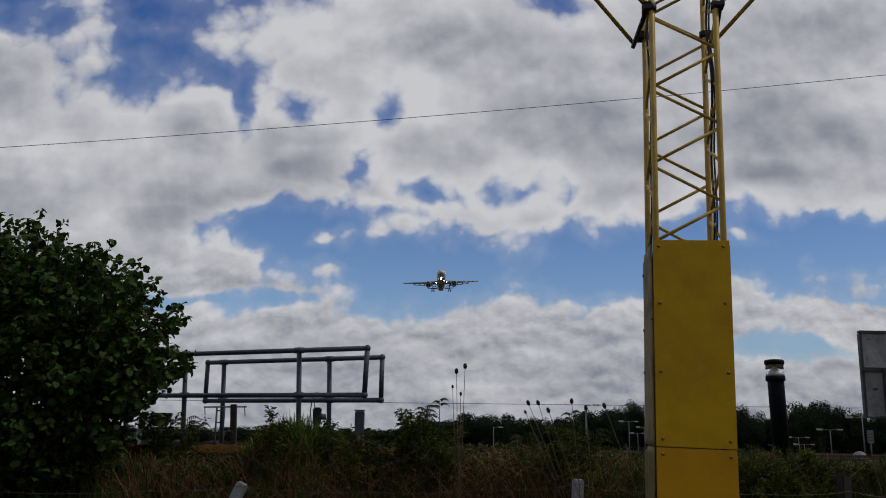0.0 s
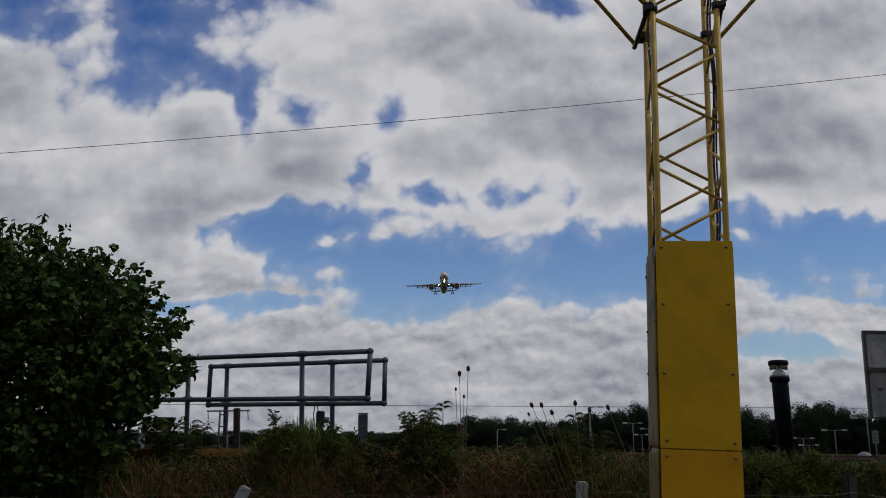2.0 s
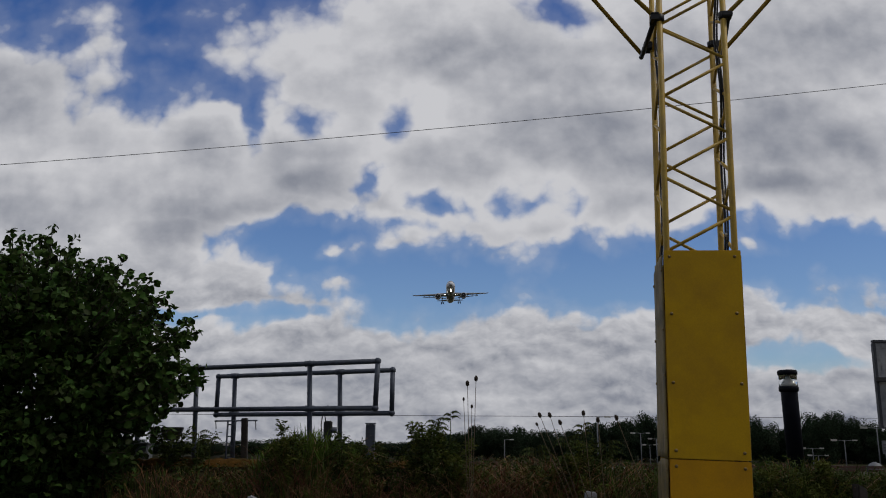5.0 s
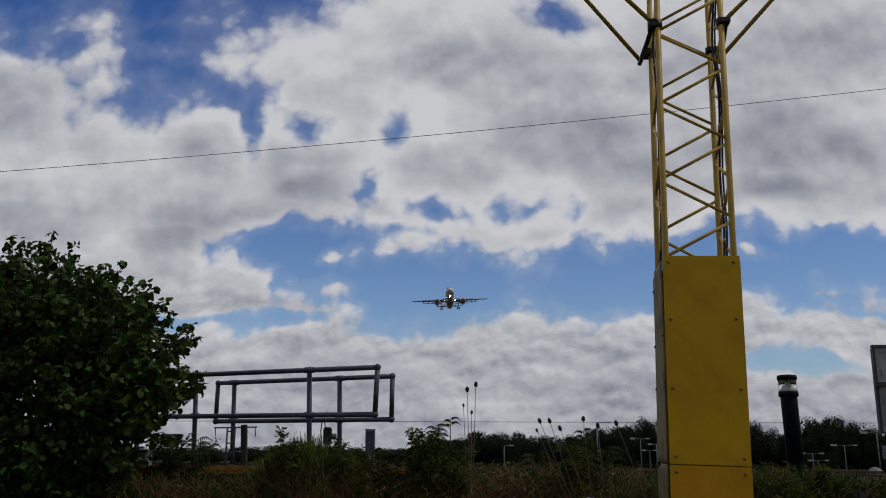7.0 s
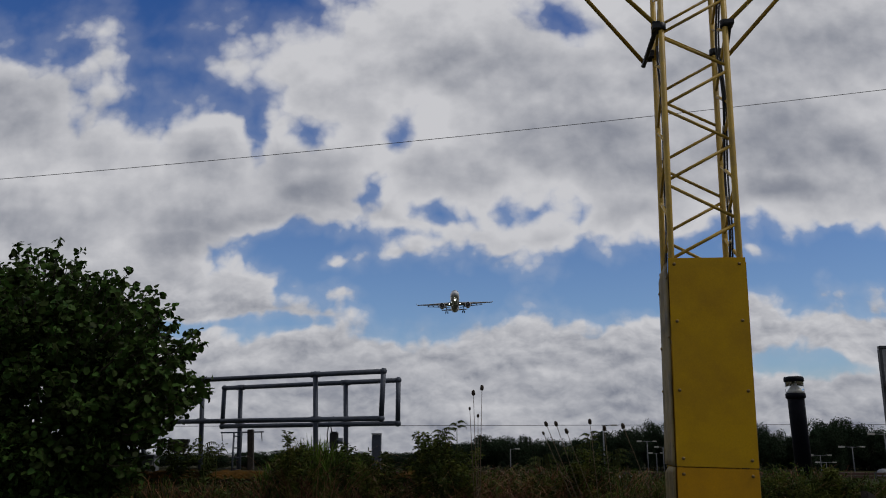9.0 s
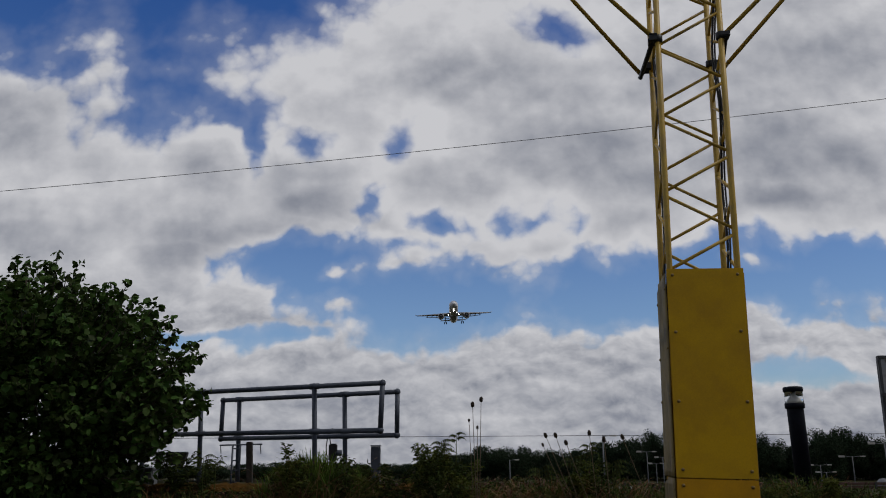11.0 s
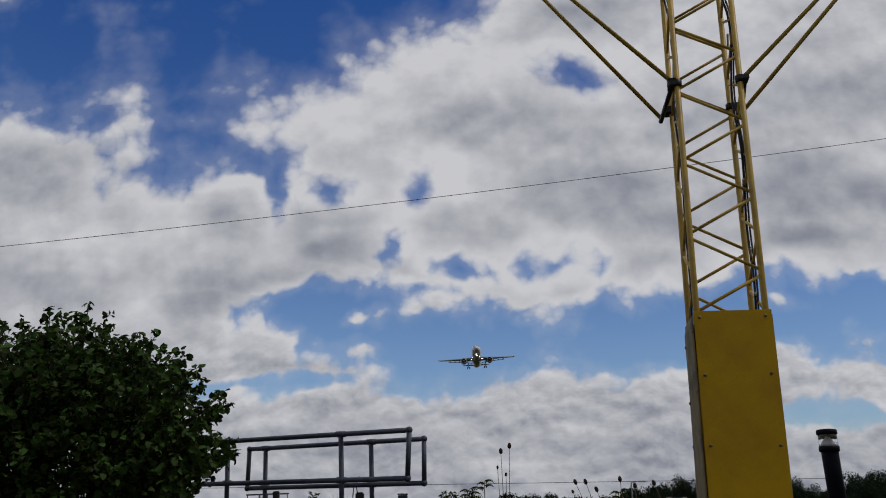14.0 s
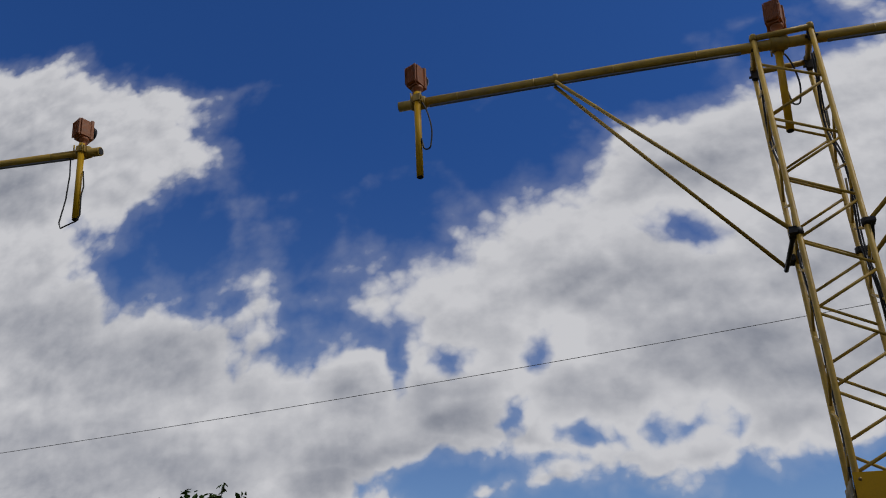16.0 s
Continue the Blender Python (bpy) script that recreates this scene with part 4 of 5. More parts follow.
def blades(xy, height, lean, width):
    """Bent, tapering blades rooted in the ground."""
    n = len(xy)
    root = np.array([(x, y, ground_z(x, y) - 0.03) for x, y in xy])
    a = np_rng.uniform(0, 2 * np.pi, n)
    d = np.stack([np.cos(a), np.sin(a), np.zeros(n)], 1)
    s = np.stack([-np.sin(a), np.cos(a), np.zeros(n)], 1)
    b = np_rng.uniform(0, 2 * np.pi, n)
    s = s * np.cos(b)[:, None] + d * np.sin(b)[:, None]
    h, l, w = height[:, None], lean[:, None], np.broadcast_to(width, n)[:, None]
    up = np.array([0, 0, 1.0])
    mid = root + up * h * 0.55 + d * l * 0.3
    hi = root + up * h * 0.85 + d * l * 0.7
    tip = root + up * h * (1 - 0.25 * np.minimum(l / np.maximum(h, 0.01), 1)) + d * l * 1.1
    pts = np.stack([root - s * w, root + s * w, mid + s * w * 0.8, mid - s * w * 0.8, hi + s * w * 0.5, hi - s * w * 0.5, tip + s * w * 0.1, tip - s * w * 0.1], 1)
    base = np.arange(n)[:, None] * 8
    faces = np.concatenate([base + [0, 1, 2, 3], base + [3, 2, 4, 5], base + [5, 4, 6, 7]], 0)
    return pts.reshape(-1, 3), faces


def limbs(bm, start, end, r, depth, rnd, tips, spread=0.55):
    start, end = Vector(start), Vector(end)
    mid = start.lerp(end, 0.5) + Vector((rnd.uniform(-1, 1), rnd.uniform(-1, 1), rnd.uniform(-0.3, 0.6))) * (end - start).length * 0.10
    tube(bm, [start, mid, end], [r, r * 0.8, r * 0.55], 6, False)
    if depth == 0:
        tips.append(end)
        return
    for k in range(3):
        d = (end - start).normalized()
        off = Vector((rnd.uniform(-1, 1), rnd.uniform(-1, 1), rnd.uniform(-0.2, 0.9)))
        go = (d + off * spread).normalized() * (end - start).length * rnd.uniform(0.55, 0.8)
        limbs(bm, start.lerp(end, rnd.uniform(0.7, 1.0)), start.lerp(end, 0.95) + go, r * 0.5, depth - 1, rnd, tips, spread)


# ---- the hazel bush ----
def build_bush():
    bush = thing("hazel_bush", pose(-3.85, 7.05, 0.7), "large dense hazel bush with broad dark green leaves", "bush")
    rnd = random.Random(21)
    for k in range(9):
        a = k * 2.4
        bm, tips = bmesh.new(), []
        limbs(bm, (0.12 * math.cos(a), 0.12 * math.sin(a), -0.2), (0.6 * math.cos(a), 0.5 * math.sin(a), rnd.uniform(0.6, 0.95)), 0.035, 1, rnd, tips)
        part("stem", bm, BARK, bush, "brown stem")
    # shoots end on an uneven dome
    pos = []
    centre = np.array([0.0, 0.0, 1.02])
    twig = bmesh.new()
    for k in range(680):
        d = np.array([rnd.gauss(0, 1), rnd.gauss(0, 1), rnd.gauss(0.25, 1)])
        d /= np.linalg.norm(d)
        lump = 1 + 0.16 * noise.noise(Vector(d) * 2.2) + 0.10 * noise.noise(Vector(d) * 5.0 + Vector((5, 1, 2)))
        reach = rnd.uniform(0.55, 1.0) ** 0.5 * lump if k < 560 else rnd.uniform(0.98, 1.10) * lump
        tip = centre + d * np.array([1.32 if d[2] > -0.1 else 1.26, 1.08, 1.28 if d[2] > 0 else 1.25]) * reach
        inner = centre + (tip - centre) * 0.62
        bend = (tip + inner) / 2 + np.array([0, 0, -0.04])
        tip = tip + np.array([0, 0, 0.05])
        tube(twig, [inner, bend, tip], [0.008, 0.006, 0.003], 4, False)
        for q in range(52 if k < 560 else 30):
            f = rnd.uniform(0, 1) ** 0.7
            base = inner + (tip - inner) * f
            pos.append(base + np.array([rnd.gauss(0, 0.075), rnd.gauss(0, 0.075), rnd.gauss(0, 0.06)]) * (1.15 - 0.6 * f))
    # long shoots stand out of the dome, leaves along both sides and a tuft at the tip
    for k in range(330):
        d = np.array([rnd.gauss(0, 1), rnd.gauss(0, 0.8), abs(rnd.gauss(0.40, 0.65)) + 0.05])
        d /= np.linalg.norm(d)
        root = centre + d * np.array([1.36, 1.05, 1.30]) * (0.94 if d[2] > 0.3 else 0.88)
        go = d * np.array([1.0, 1.0, 0.55]) + np.array([0, 0, 0.34])
        tip = root + go / np.linalg.norm(go) * rnd.uniform(0.18, 0.42)
        mid = (root + tip) / 2 + np.array([0, 0, -0.03])
        tube(twig, [root, mid, tip], [0.007, 0.005, 0.003], 4, False)
        for q in range(15):
            f = q / 14
            base = root * (1 - f) ** 2 + 2 * mid * f * (1 - f) + tip * f * f
            pos.append(base + np.array([rnd.gauss(0, 0.022), rnd.gauss(0, 0.022), rnd.gauss(0.0, 0.014)]))
        for q in range(5):
            pos.append(tip + np.array([rnd.gauss(0, 0.022), rnd.gauss(0, 0.022), rnd.gauss(0.012, 0.016)]))
    part("twigwork", twig, BARK, bush)
    verts, faces = leaf_mesh(np.array(pos), 0.070, 0.80, 0.45, 0.3)
    fast("crown", verts, faces, HAZEL, bush, "dense crown of broad toothed leaves")


build_bush()


# ---- growth on the bank ----
def crest(x):
    """The height that the tips of the growth reach along the bank."""
    t = 1.27 + 0.06 * noise.noise((x * 1.3, 0, 0)) + 0.05 * noise.noise((x * 4.0, 3, 0))
    for c, w, h in ((-1.28, 0.36, 0.23), (-0.1, 0.22, 0.12), (1.1, 0.55, 0.13), (3.05, 0.25, 0.10), (-2.3, 0.5, 0.0)):
        t += h * math.exp(-((x - c) / w) ** 2)
    return t


def room(xy):
    """The height left between the ground and the tips, place by place."""
    return np.array([max(0.07, crest(x) - ground_z(x, y)) for x, y in xy])


def scatter(n, x0, x1, y0, y1):
    return np.stack([np_rng.uniform(x0, x1, n), np_rng.uniform(y0, y1, n)], 1)


xy = scatter(11000, -5.4, 6.6, 6.25, 8.0)
tall = np.minimum(room(xy), 0.62) * np_rng.uniform(0.4, 1.12, len(xy))
v, f = blades(xy, tall, tall * np_rng.uniform(0.05, 0.6, len(xy)), np_rng.uniform(0.003, 0.007, len(xy)))
fast("bank_grass", v, f, GRASS, None, "tangled dark green grass on the bank", "stuff")["category"] = "grass"
xy = np.concatenate([scatter(1100, -1.75, -0.85, 7.15, 7.65), scatter(420, -1.68, -1.46, 7.2, 7.5)])
tall = np.minimum(room(xy) + 0.06, 0.72) * np_rng.uniform(0.6, 1.2, len(xy))
v, f = blades(xy, tall, tall * np_rng.uniform(0.02, 0.5, len(xy)), np_rng.uniform(0.003, 0.009, len(xy)))
fast("tall_grass", v, f, TALL, None, "clump of tall bright green grass", "stuff")["category"] = "grass"
xy = np.concatenate([scatter(3000, -5, 6.5, 6.3, 7.8), scatter(3600, -2.6, 1.4, 6.3, 7.1), scatter(900, -0.3, 1.0, 6.4, 7.4)])
tall = np.minimum(room(xy) * 1.1, 0.6) * np_rng.uniform(0.4, 1.1, len(xy))
v, f = blades(xy, tall, tall * np_rng.uniform(0.2, 1.5, len(xy)), np_rng.uniform(0.0018, 0.0046, len(xy)))
fast("dead_stalks", v, f, STRAW, None, "bent brown dead stalks through the grass", "stuff")["category"] = "dead grass"
xy = np.concatenate([scatter(1100, -1.9, 1.5, 6.3, 7.2), scatter(500, -5, 6, 6.3, 7.3)])
tall = np.minimum(room(xy) * 1.15, 0.75) * np_rng.uniform(0.5, 1.1, len(xy))
v, f = blades(xy, tall, tall * np_rng.uniform(0.2, 1.7, len(xy)), np_rng.uniform(0.0014, 0.003, len(xy)))
fast("bramble_canes", v, f, BRAMBLE, None, "pale arching dead bramble canes on the bank", "stuff")["category"] = "brambles"
xy = scatter(16000, -5.4, 6.6, 6.25, 7.9)
p = np.array([(x, y, ground_z(x, y) + r * h) for (x, y), h, r in zip(xy, np_rng.uniform(0.05, 0.9, len(xy)), np.minimum(room(xy), 0.55))])
keep = np.array([noise.noise((a * 1.7, b * 1.7, 9)) > -0.12 for a, b, _ in p])
v, f = leaf_mesh(p[keep], 0.045, 0.5, 0.2, 0.4)
fast("bramble_leaves", v, f, WEED, None, "low bramble and nettle leaves on the bank", "stuff")["category"] = "weeds"
xy = scatter(9000, -30, 40, 8.3, 14)
tall = np_rng.uniform(0.05, 0.16, len(xy))
v, f = blades(xy, tall, tall * 0.5, 0.006)
fast("terrace_grass", v, f, GRASS, None, "short rough grass on the terrace", "stuff")["category"] = "grass"


def build_weed(x, y, h, seed, spread=0.22, dense=1.0, leaf=0.06, label="leafy green weed with spreading fronds", mat=WEED):
    """A stem with drooping fronds of small leaflets."""
    rnd = random.Random(seed)
    plant = thing("weed_plant", pose(x, y, ground_z(x, y) - 0.03), label, "weed", "weeds on the bank")
    bm, pos = bmesh.new(), []
    for k in range(int(7 * dense)):
        a = rnd.uniform(0, 6.28)
        top = h * rnd.uniform(0.55, 1.0)
        r = spread * rnd.uniform(0.2, 1.0)
        pts = []
        for q in range(7):
            f_ = q / 6
            pts.append((math.cos(a) * r * f_ ** 1.6, math.sin(a) * r * f_ ** 1.6, top * (f_ - 0.12 * f_ ** 4)))
        tube(bm, pts, [0.006 * (1 - 0.8 * q / 6) for q in range(7)], 4, False)
        for q in range(int(84 * dense)):
            f_ = rnd.uniform(0.3, 1.0)
            i = min(int(f_ * 6), 5)
            b = Vector(pts[i]).lerp(Vector(pts[i + 1]), f_ * 6 - i)
            pos.append(tuple(b + Vector((rnd.gauss(0, 0.03), rnd.gauss(0, 0.03), rnd.gauss(0, 0.02))) * (1.4 - f_)))
    part("stem", bm, mat, plant)
    v_, f_2 = leaf_mesh(np.array(pos), leaf * 0.72, 0.30, 0.1, 0.3)
    fast("leaves", v_, f_2, mat, plant)


for i, (x, y, h, s, d) in enumerate(((-0.15, 7.0, 1.0, 0.36, 2.6), (0.06, 7.1, 0.78, 0.22, 1.2), (-0.32, 7.15, 0.66, 0.25, 1.4), (-1.5, 7.1, 0.80, 0.24, 1.4), (-0.62, 7.1, 0.66, 0.3, 1.5),
                                     (0.62, 7.0, 0.70, 0.28, 1.3), (1.02, 7.0, 0.88, 0.25, 1.5), (1.24, 7.2, 0.66, 0.3, 1.3), (2.95, 7.2, 0.30, 0.20, 1.2), (3.3, 7.15, 0.34, 0.22, 1.8),
                                     (2.62, 7.2, 0.28, 0.25, 1.3), (3.4, 7.1, 0.40, 0.25, 1.3), (-2.62, 7.5, 0.50, 0.3, 1.2), (-2.35, 7.5, 0.45, 0.2, 0.8), (2.3, 7.1, 0.4, 0.3, 1.2), (-1.05, 7.15, 0.68, 0.2, 1.2), (4.3, 7.1, 0.6, 0.3, 1.2))):
    build_weed(x, y, h, 100 + i, s, d)


for i, (x, y, h, s) in enumerate(((3.13, 7.0, 0.66, 0.07), (3.05, 7.02, 0.50, 0.10), (-0.24, 6.98, 1.02, 0.2), (-0.02, 7.0, 1.0, 0.22), (1.05, 6.95, 0.92, 0.18), (-1.45, 7.0, 0.84, 0.16), (-0.75, 7.0, 0.7, 0.2))):
    build_weed(x, y, h, 500 + i, s, 2.0, 0.055, "tall yellow-green weed standing over the grass", FERN)
rw = random.Random(77)
for i in range(42):
    x, y = rw.uniform(-2.0, 3.9), rw.uniform(6.6, 7.3)
    reach = min(max(crest(x) - ground_z(x, y), 0.15) * rw.uniform(0.75, 1.15), 0.75)
    build_weed(x, y, reach, 300 + i, rw.uniform(0.18, 0.34), 1.2, rw.uniform(0.035, 0.055), "yellow-green fern with arching fronds", FERN)


def build_bracken(x, y, top, reach, count, seed):
    """A bare stem that opens into arching fronds with paired leaflets."""
    rnd = random.Random(seed)
    g = ground_z(x, y) - 0.03
    plant = thing("bracken", pose(x, y, g), "dark bracken with arching feathered fronds", "fern", "bracken on the bank")
    fork = Vector((0, 0, (top - g) * 0.93))
    part("stem", bar((rnd.uniform(-0.03, 0.03), 0, 0), fork * 0.5, fork, r=[0.006, 0.005, 0.003], seg=5), WEED, plant)
    for k in range(count):
        side = (-1 if k % 2 else 1) * rnd.uniform(0.7, 1.0)
        away = rnd.uniform(-0.5, 0.5)
        pts = []
        for q in range(9):
            f_ = q / 8
            pts.append(fork + Vector((side * reach * f_, away * reach * f_, reach * (0.75 * f_ - 0.95 * f_ * f_) - 0.02 * k)))
        bm = tube(bmesh.new(), pts, [0.003 * (1 - 0.7 * q / 8) for q in range(9)], 4, False)
        for q in range(1, 9):
            for turn in (-1, 1):
                w = reach * 0.30 * (1.05 - q / 8)
                o = pts[q]
                tip = o + Vector((side * w * 0.35, turn * w * 0.6, -w * 0.55 + turn * w * 0.5))
                s_ = Vector((side * 0.008, 0, 0.004))
                bm.faces.new([bm.verts.new(o - s_), bm.verts.new(o + s_), bm.verts.new(o.lerp(tip, 0.6) + s_), bm.verts.new(tip)])
        part("frond", bm, WEED, plant)


for i, (x, y, top, reach, count) in enumerate(((-2.27, 7.2, 1.56, 0.16, 5), (-2.16, 7.2, 1.50, 0.13, 3), (-0.03, 7.2, 1.77, 0.10, 4), (-0.16, 7.2, 1.70, 0.14, 5), (-0.30, 7.1, 1.56, 0.16, 5),
                                               (1.13, 7.1, 1.68, 0.12, 6), (0.98, 7.1, 1.55, 0.16, 5), (0.70, 7.0, 1.47, 0.18, 5), (1.30, 7.0, 1.52, 0.17, 5))):
    build_bracken(x, y, top, reach, count, 900 + i)


# ---- teasels ----
def build_teasel(x, y, heads, seed):
    """heads: (x, z, size) of each seed head over the root."""
    rnd = random.Random(seed)
    g = ground_z(x, y)
    plant = thing("teasel", pose(x, y, g - 0.03), "dry brown teasel stalk with spiny seed heads", "teasel", "teasels on the bank")
    for hx, hz, size in heads:
        tip = Vector((hx - x, rnd.uniform(-0.05, 0.05), hz - g))
        low = Vector((rnd.uniform(-0.01, 0.01), 0, 0))
        mid = low.lerp(tip, 0.55) + Vector((-tip.x * 0.18, 0, 0.02))
        part("stalk", bar(low, mid, tip, r=[0.004, 0.003, 0.002], seg=5), STALK, plant)
        bm = lathe(bmesh.new(), [(0.2 * size, -0.3 * size), (0.8 * size, 0.1 * size), (size, 0.9 * size), (0.9 * size, 1.8 * size), (0.5 * size, 2.5 * size), (0.1 * size, 2.7 * size)], 9)
        for k in range(70):
            a, hgt = rnd.uniform(0, 6.28), rnd.uniform(0.1, 2.5) * size
            rr = size * (0.9 if hgt < 1.9 * size else 0.6)
            o = Vector((math.cos(a) * rr, math.sin(a) * rr, hgt))
            q = o + Vector((math.cos(a), math.sin(a), 0.6)) * size * 0.35
            s = Vector((-math.sin(a), math.cos(a), 0)) * size * 0.08
            bm.faces.new([bm.verts.new(o - s), bm.verts.new(o + s), bm.verts.new(q)])
        d = (tip - mid).normalized()
        head = part("seed_head", bm, TEASEL, plant, "dark spiny seed head")
        head.matrix_basis = Matrix.Translation(tip) @ d.to_track_quat("Z", "Y").to_matrix().to_4x4()


TZ = 6.2
build_teasel(0.13, TZ, ((0.100, 1.93, 0.0150), (0.166, 1.97, 0.0150), (0.072, 1.82, 0.009), (0.135, 1.765, 0.010)), 1)
build_teasel(1.12, TZ, ((0.665, 1.70, 0.0145), (0.735, 1.70, 0.0145), (0.640, 1.635, 0.010)), 2)
build_teasel(1.22, TZ, ((0.81, 1.645, 0.0145),), 3)
build_teasel(1.08, TZ, ((0.985, 1.715, 0.0145),), 4)
build_teasel(1.16, TZ, ((1.10, 1.665, 0.0150),), 5)
build_teasel(1.66, TZ, ((1.25, 1.685, 0.0150),), 6)


# ---- far trees ----
def tree_kind(seed, h, w):
    rnd = random.Random(seed)
    tree = thing("far_tree", Matrix.Identity(4), "dark green broadleaf tree in the distant tree line", "tree", "distant tree line")
    bm, tips = bmesh.new(), []
    tube(bm, [(0, 0, -0.4), (0.1, 0, h * 0.25), (0, 0.1, h * 0.5)], [0.28, 0.2, 0.12], 7, False)
    for k in range(6):
        a = k * 1.05 + rnd.uniform(-0.3, 0.3)
        limbs(bm, (0, 0, h * rnd.uniform(0.12, 0.3)), (w * 0.22 * math.cos(a), w * 0.22 * math.sin(a), h * rnd.uniform(0.28, 0.42)), 0.1, 1, rnd, tips)
    part("trunk", bm, BARK, tree)
    lumps = []
    for k in range(34):
        a, u = rnd.uniform(0, 6.28), rnd.uniform(0, 1)
        rr = w * 0.5 * math.sqrt(u) * 0.85
        top = math.sqrt(max(0.0, 1 - (rr / (w * 0.52)) ** 2))
        lumps.append((rr * math.cos(a), rr * math.sin(a), h * (0.04 + 0.80 * top * rnd.uniform(0.02, 1.0)), rnd.uniform(0.12, 0.20) * w))
    pos = []
    for x, y, z, r in lumps:
        for q in range(420):
            d = Vector((rnd.gauss(0, 1), rnd.gauss(0, 1), rnd.gauss(0, 0.8))).normalized() * r * rnd.uniform(0.6, 1.1)
            pos.append((x + d.x, y + d.y, z + d.z))
    v_, f_ = leaf_mesh(np.array(pos), 0.26, 0.8, 0.15, 0.4)
    fast("crown", v_, f_, FAR_LEAF, tree)
    return tree


kinds = [tree_kind(31, 8.0, 8.5), tree_kind(32, 8.0, 7.0), tree_kind(33, 8.0, 10.0)]


def skyline(x):
    """Height of the tree tops over the far land at y = 150."""
    pts = ((-110, 3.5), (-60, 2.6), (-44, 2.4), (-30, 2.9), (-8, 2.6), (-2, 4.4), (4, 5.6), (12, 5.3), (18, 4.9), (24, 6.2), (34, 8.2), (44, 7.6), (54, 7.6), (58, 6.5), (62, 5.2), (65, 8.4), (69, 9.4), (74, 7.2), (80, 6.4), (90, 7.0), (120, 7.5))
    for (x0, a), (x1, b) in zip(pts, pts[1:]):
        if x0 <= x <= x1:
            return a + (b - a) * (x - x0) / (x1 - x0)
    return 6.5


x, k = -108.0, 0
made = []
while x < 118:
    for row in range(2):
        y = 150 + row * 9 + rng.uniform(-3, 3)
        h = skyline(x) * (1.0 if row == 0 else 0.93) * rng.uniform(0.9, 1.06) * y / 150
        m = Matrix.Translation((x * y / 150 + row * 1.7, y, -4.06)) @ Matrix.Rotation(rng.uniform(0, 6.28), 4, "Z")
        tree = kinds[k % 3]
        k += 1
        grown = copy_thing(tree, m) if k > 3 else tree
        grown.matrix_basis = m @ Matrix.Diagonal((rng.uniform(0.62, 0.9), rng.uniform(0.62, 0.9), h / 7.4, 1))
    x += 2.7 + rng.uniform(-0.5, 0.9) + (1.2 if x < -10 else 0)


# ---- far car park lamps and barriers ----
def build_street_lamp(x, y, top, arms, two, size=1.0):
    z = ground_z(x, y)
    s = thing("street_lamp", pose(x, y, z), "grey double-headed street lamp far off" if two else "grey single-headed street lamp far off", "street lamp", "far street lamps")
    h = top - z
    part("pole", bar((0, 0, -0.2), (0, 0, h * 0.5), (0, 0, h), r=[0.09 * size, 0.075 * size, 0.055 * size], seg=8), CONDUIT, s)
    for sx in ((-1, 1) if two else (1,)):
        part("arm", bar((0, 0, h - 0.05), (sx * arms, 0, h + 0.02), r=0.035 * size, seg=6), CONDUIT, s)
        bm = slab(bmesh.new(), sx * arms - 0.05 * size, sx * (arms + 0.6 * size), -0.16, 0.16, h - 0.05, h + 0.08 * size, 0.03)
        part("lamp_head", bm, PALE, s)


for x, y, top, arms, two, size in ((10.6, 60, 2.32, 0.9, False, 1.1), (19.5, 85, 1.0, 0.9, True, 1.0), (23.6, 95, 0.3, 0.8, True, 1.0), (25.2, 105, -0.6, 0.8, True, 1.0), (5.0, 80, 0.3, 0.8, False, 1.0),
                                   (35.2, 68, 1.72, 1.3, True, 1.0), (37.2, 78, 0.55, 1.2, True, 1.0), (38.5, 88, -0.45, 1.2, True, 1.0), (43.5, 98, -1.5, 1.2, True, 1.0), (-20.2, 75, -0.3, 0.9, True, 1.0), (-18, 90, -1.0, 0.9, True, 1.0), (29.0, 110, -1.6, 0.9, True, 1.0)):
    build_street_lamp(x, y, top, arms * 0.65, two, size * 0.68)

notice = thing("notice_plate", pose(32.6, 62, ground_z(32.6, 62)), "small white notice plate on a pole far off", "sign")
part("pole", bar((0, 0, -0.2), (0, 0, 2.6), r=0.045, seg=8), CONDUIT, notice)
part("plate", slab(bmesh.new(), -0.26, 0.26, -0.04, 0.0, 1.75, 2.75, 0.02), CONDUIT, notice)
for k in range(3):
    part("dark_bar", slab(bmesh.new(), -0.16, 0.16, -0.05, -0.042, 1.95 + 0.22 * k, 2.04 + 0.22 * k), SIGN_EDGE, notice)

barrier = thing("far_barrier", Matrix.Identity(4), "long low brown barrier with pale top rail beyond the terrace", "barrier")
for x0, x1, z0, z1, mat, name in ((-12, 46, -1.3, -0.30, BARRIER, "board"), (-12, 46, -0.27, -0.14, BARRIER, "top_rail")):
    part(name, slab(bmesh.new(), x0, x1, 39.95, 40.08, z0, z1, 0.02), mat, barrier)
for k in range(30):
    x = -12 + k * 2.0
    part("post", slab(bmesh.new(), x - 0.05, x + 0.05, 39.85, 39.94, -1.6, -0.12, 0.01), STEEL_POST, barrier)


for x0, x1 in ((3.75, 5.2), (7.0, 8.4)):
    part("pale_panel", slab(bmesh.new(), x0, x1, 39.80, 39.845, -0.40, -0.31, 0.01), PALE, barrier, "pale strip on the rail")


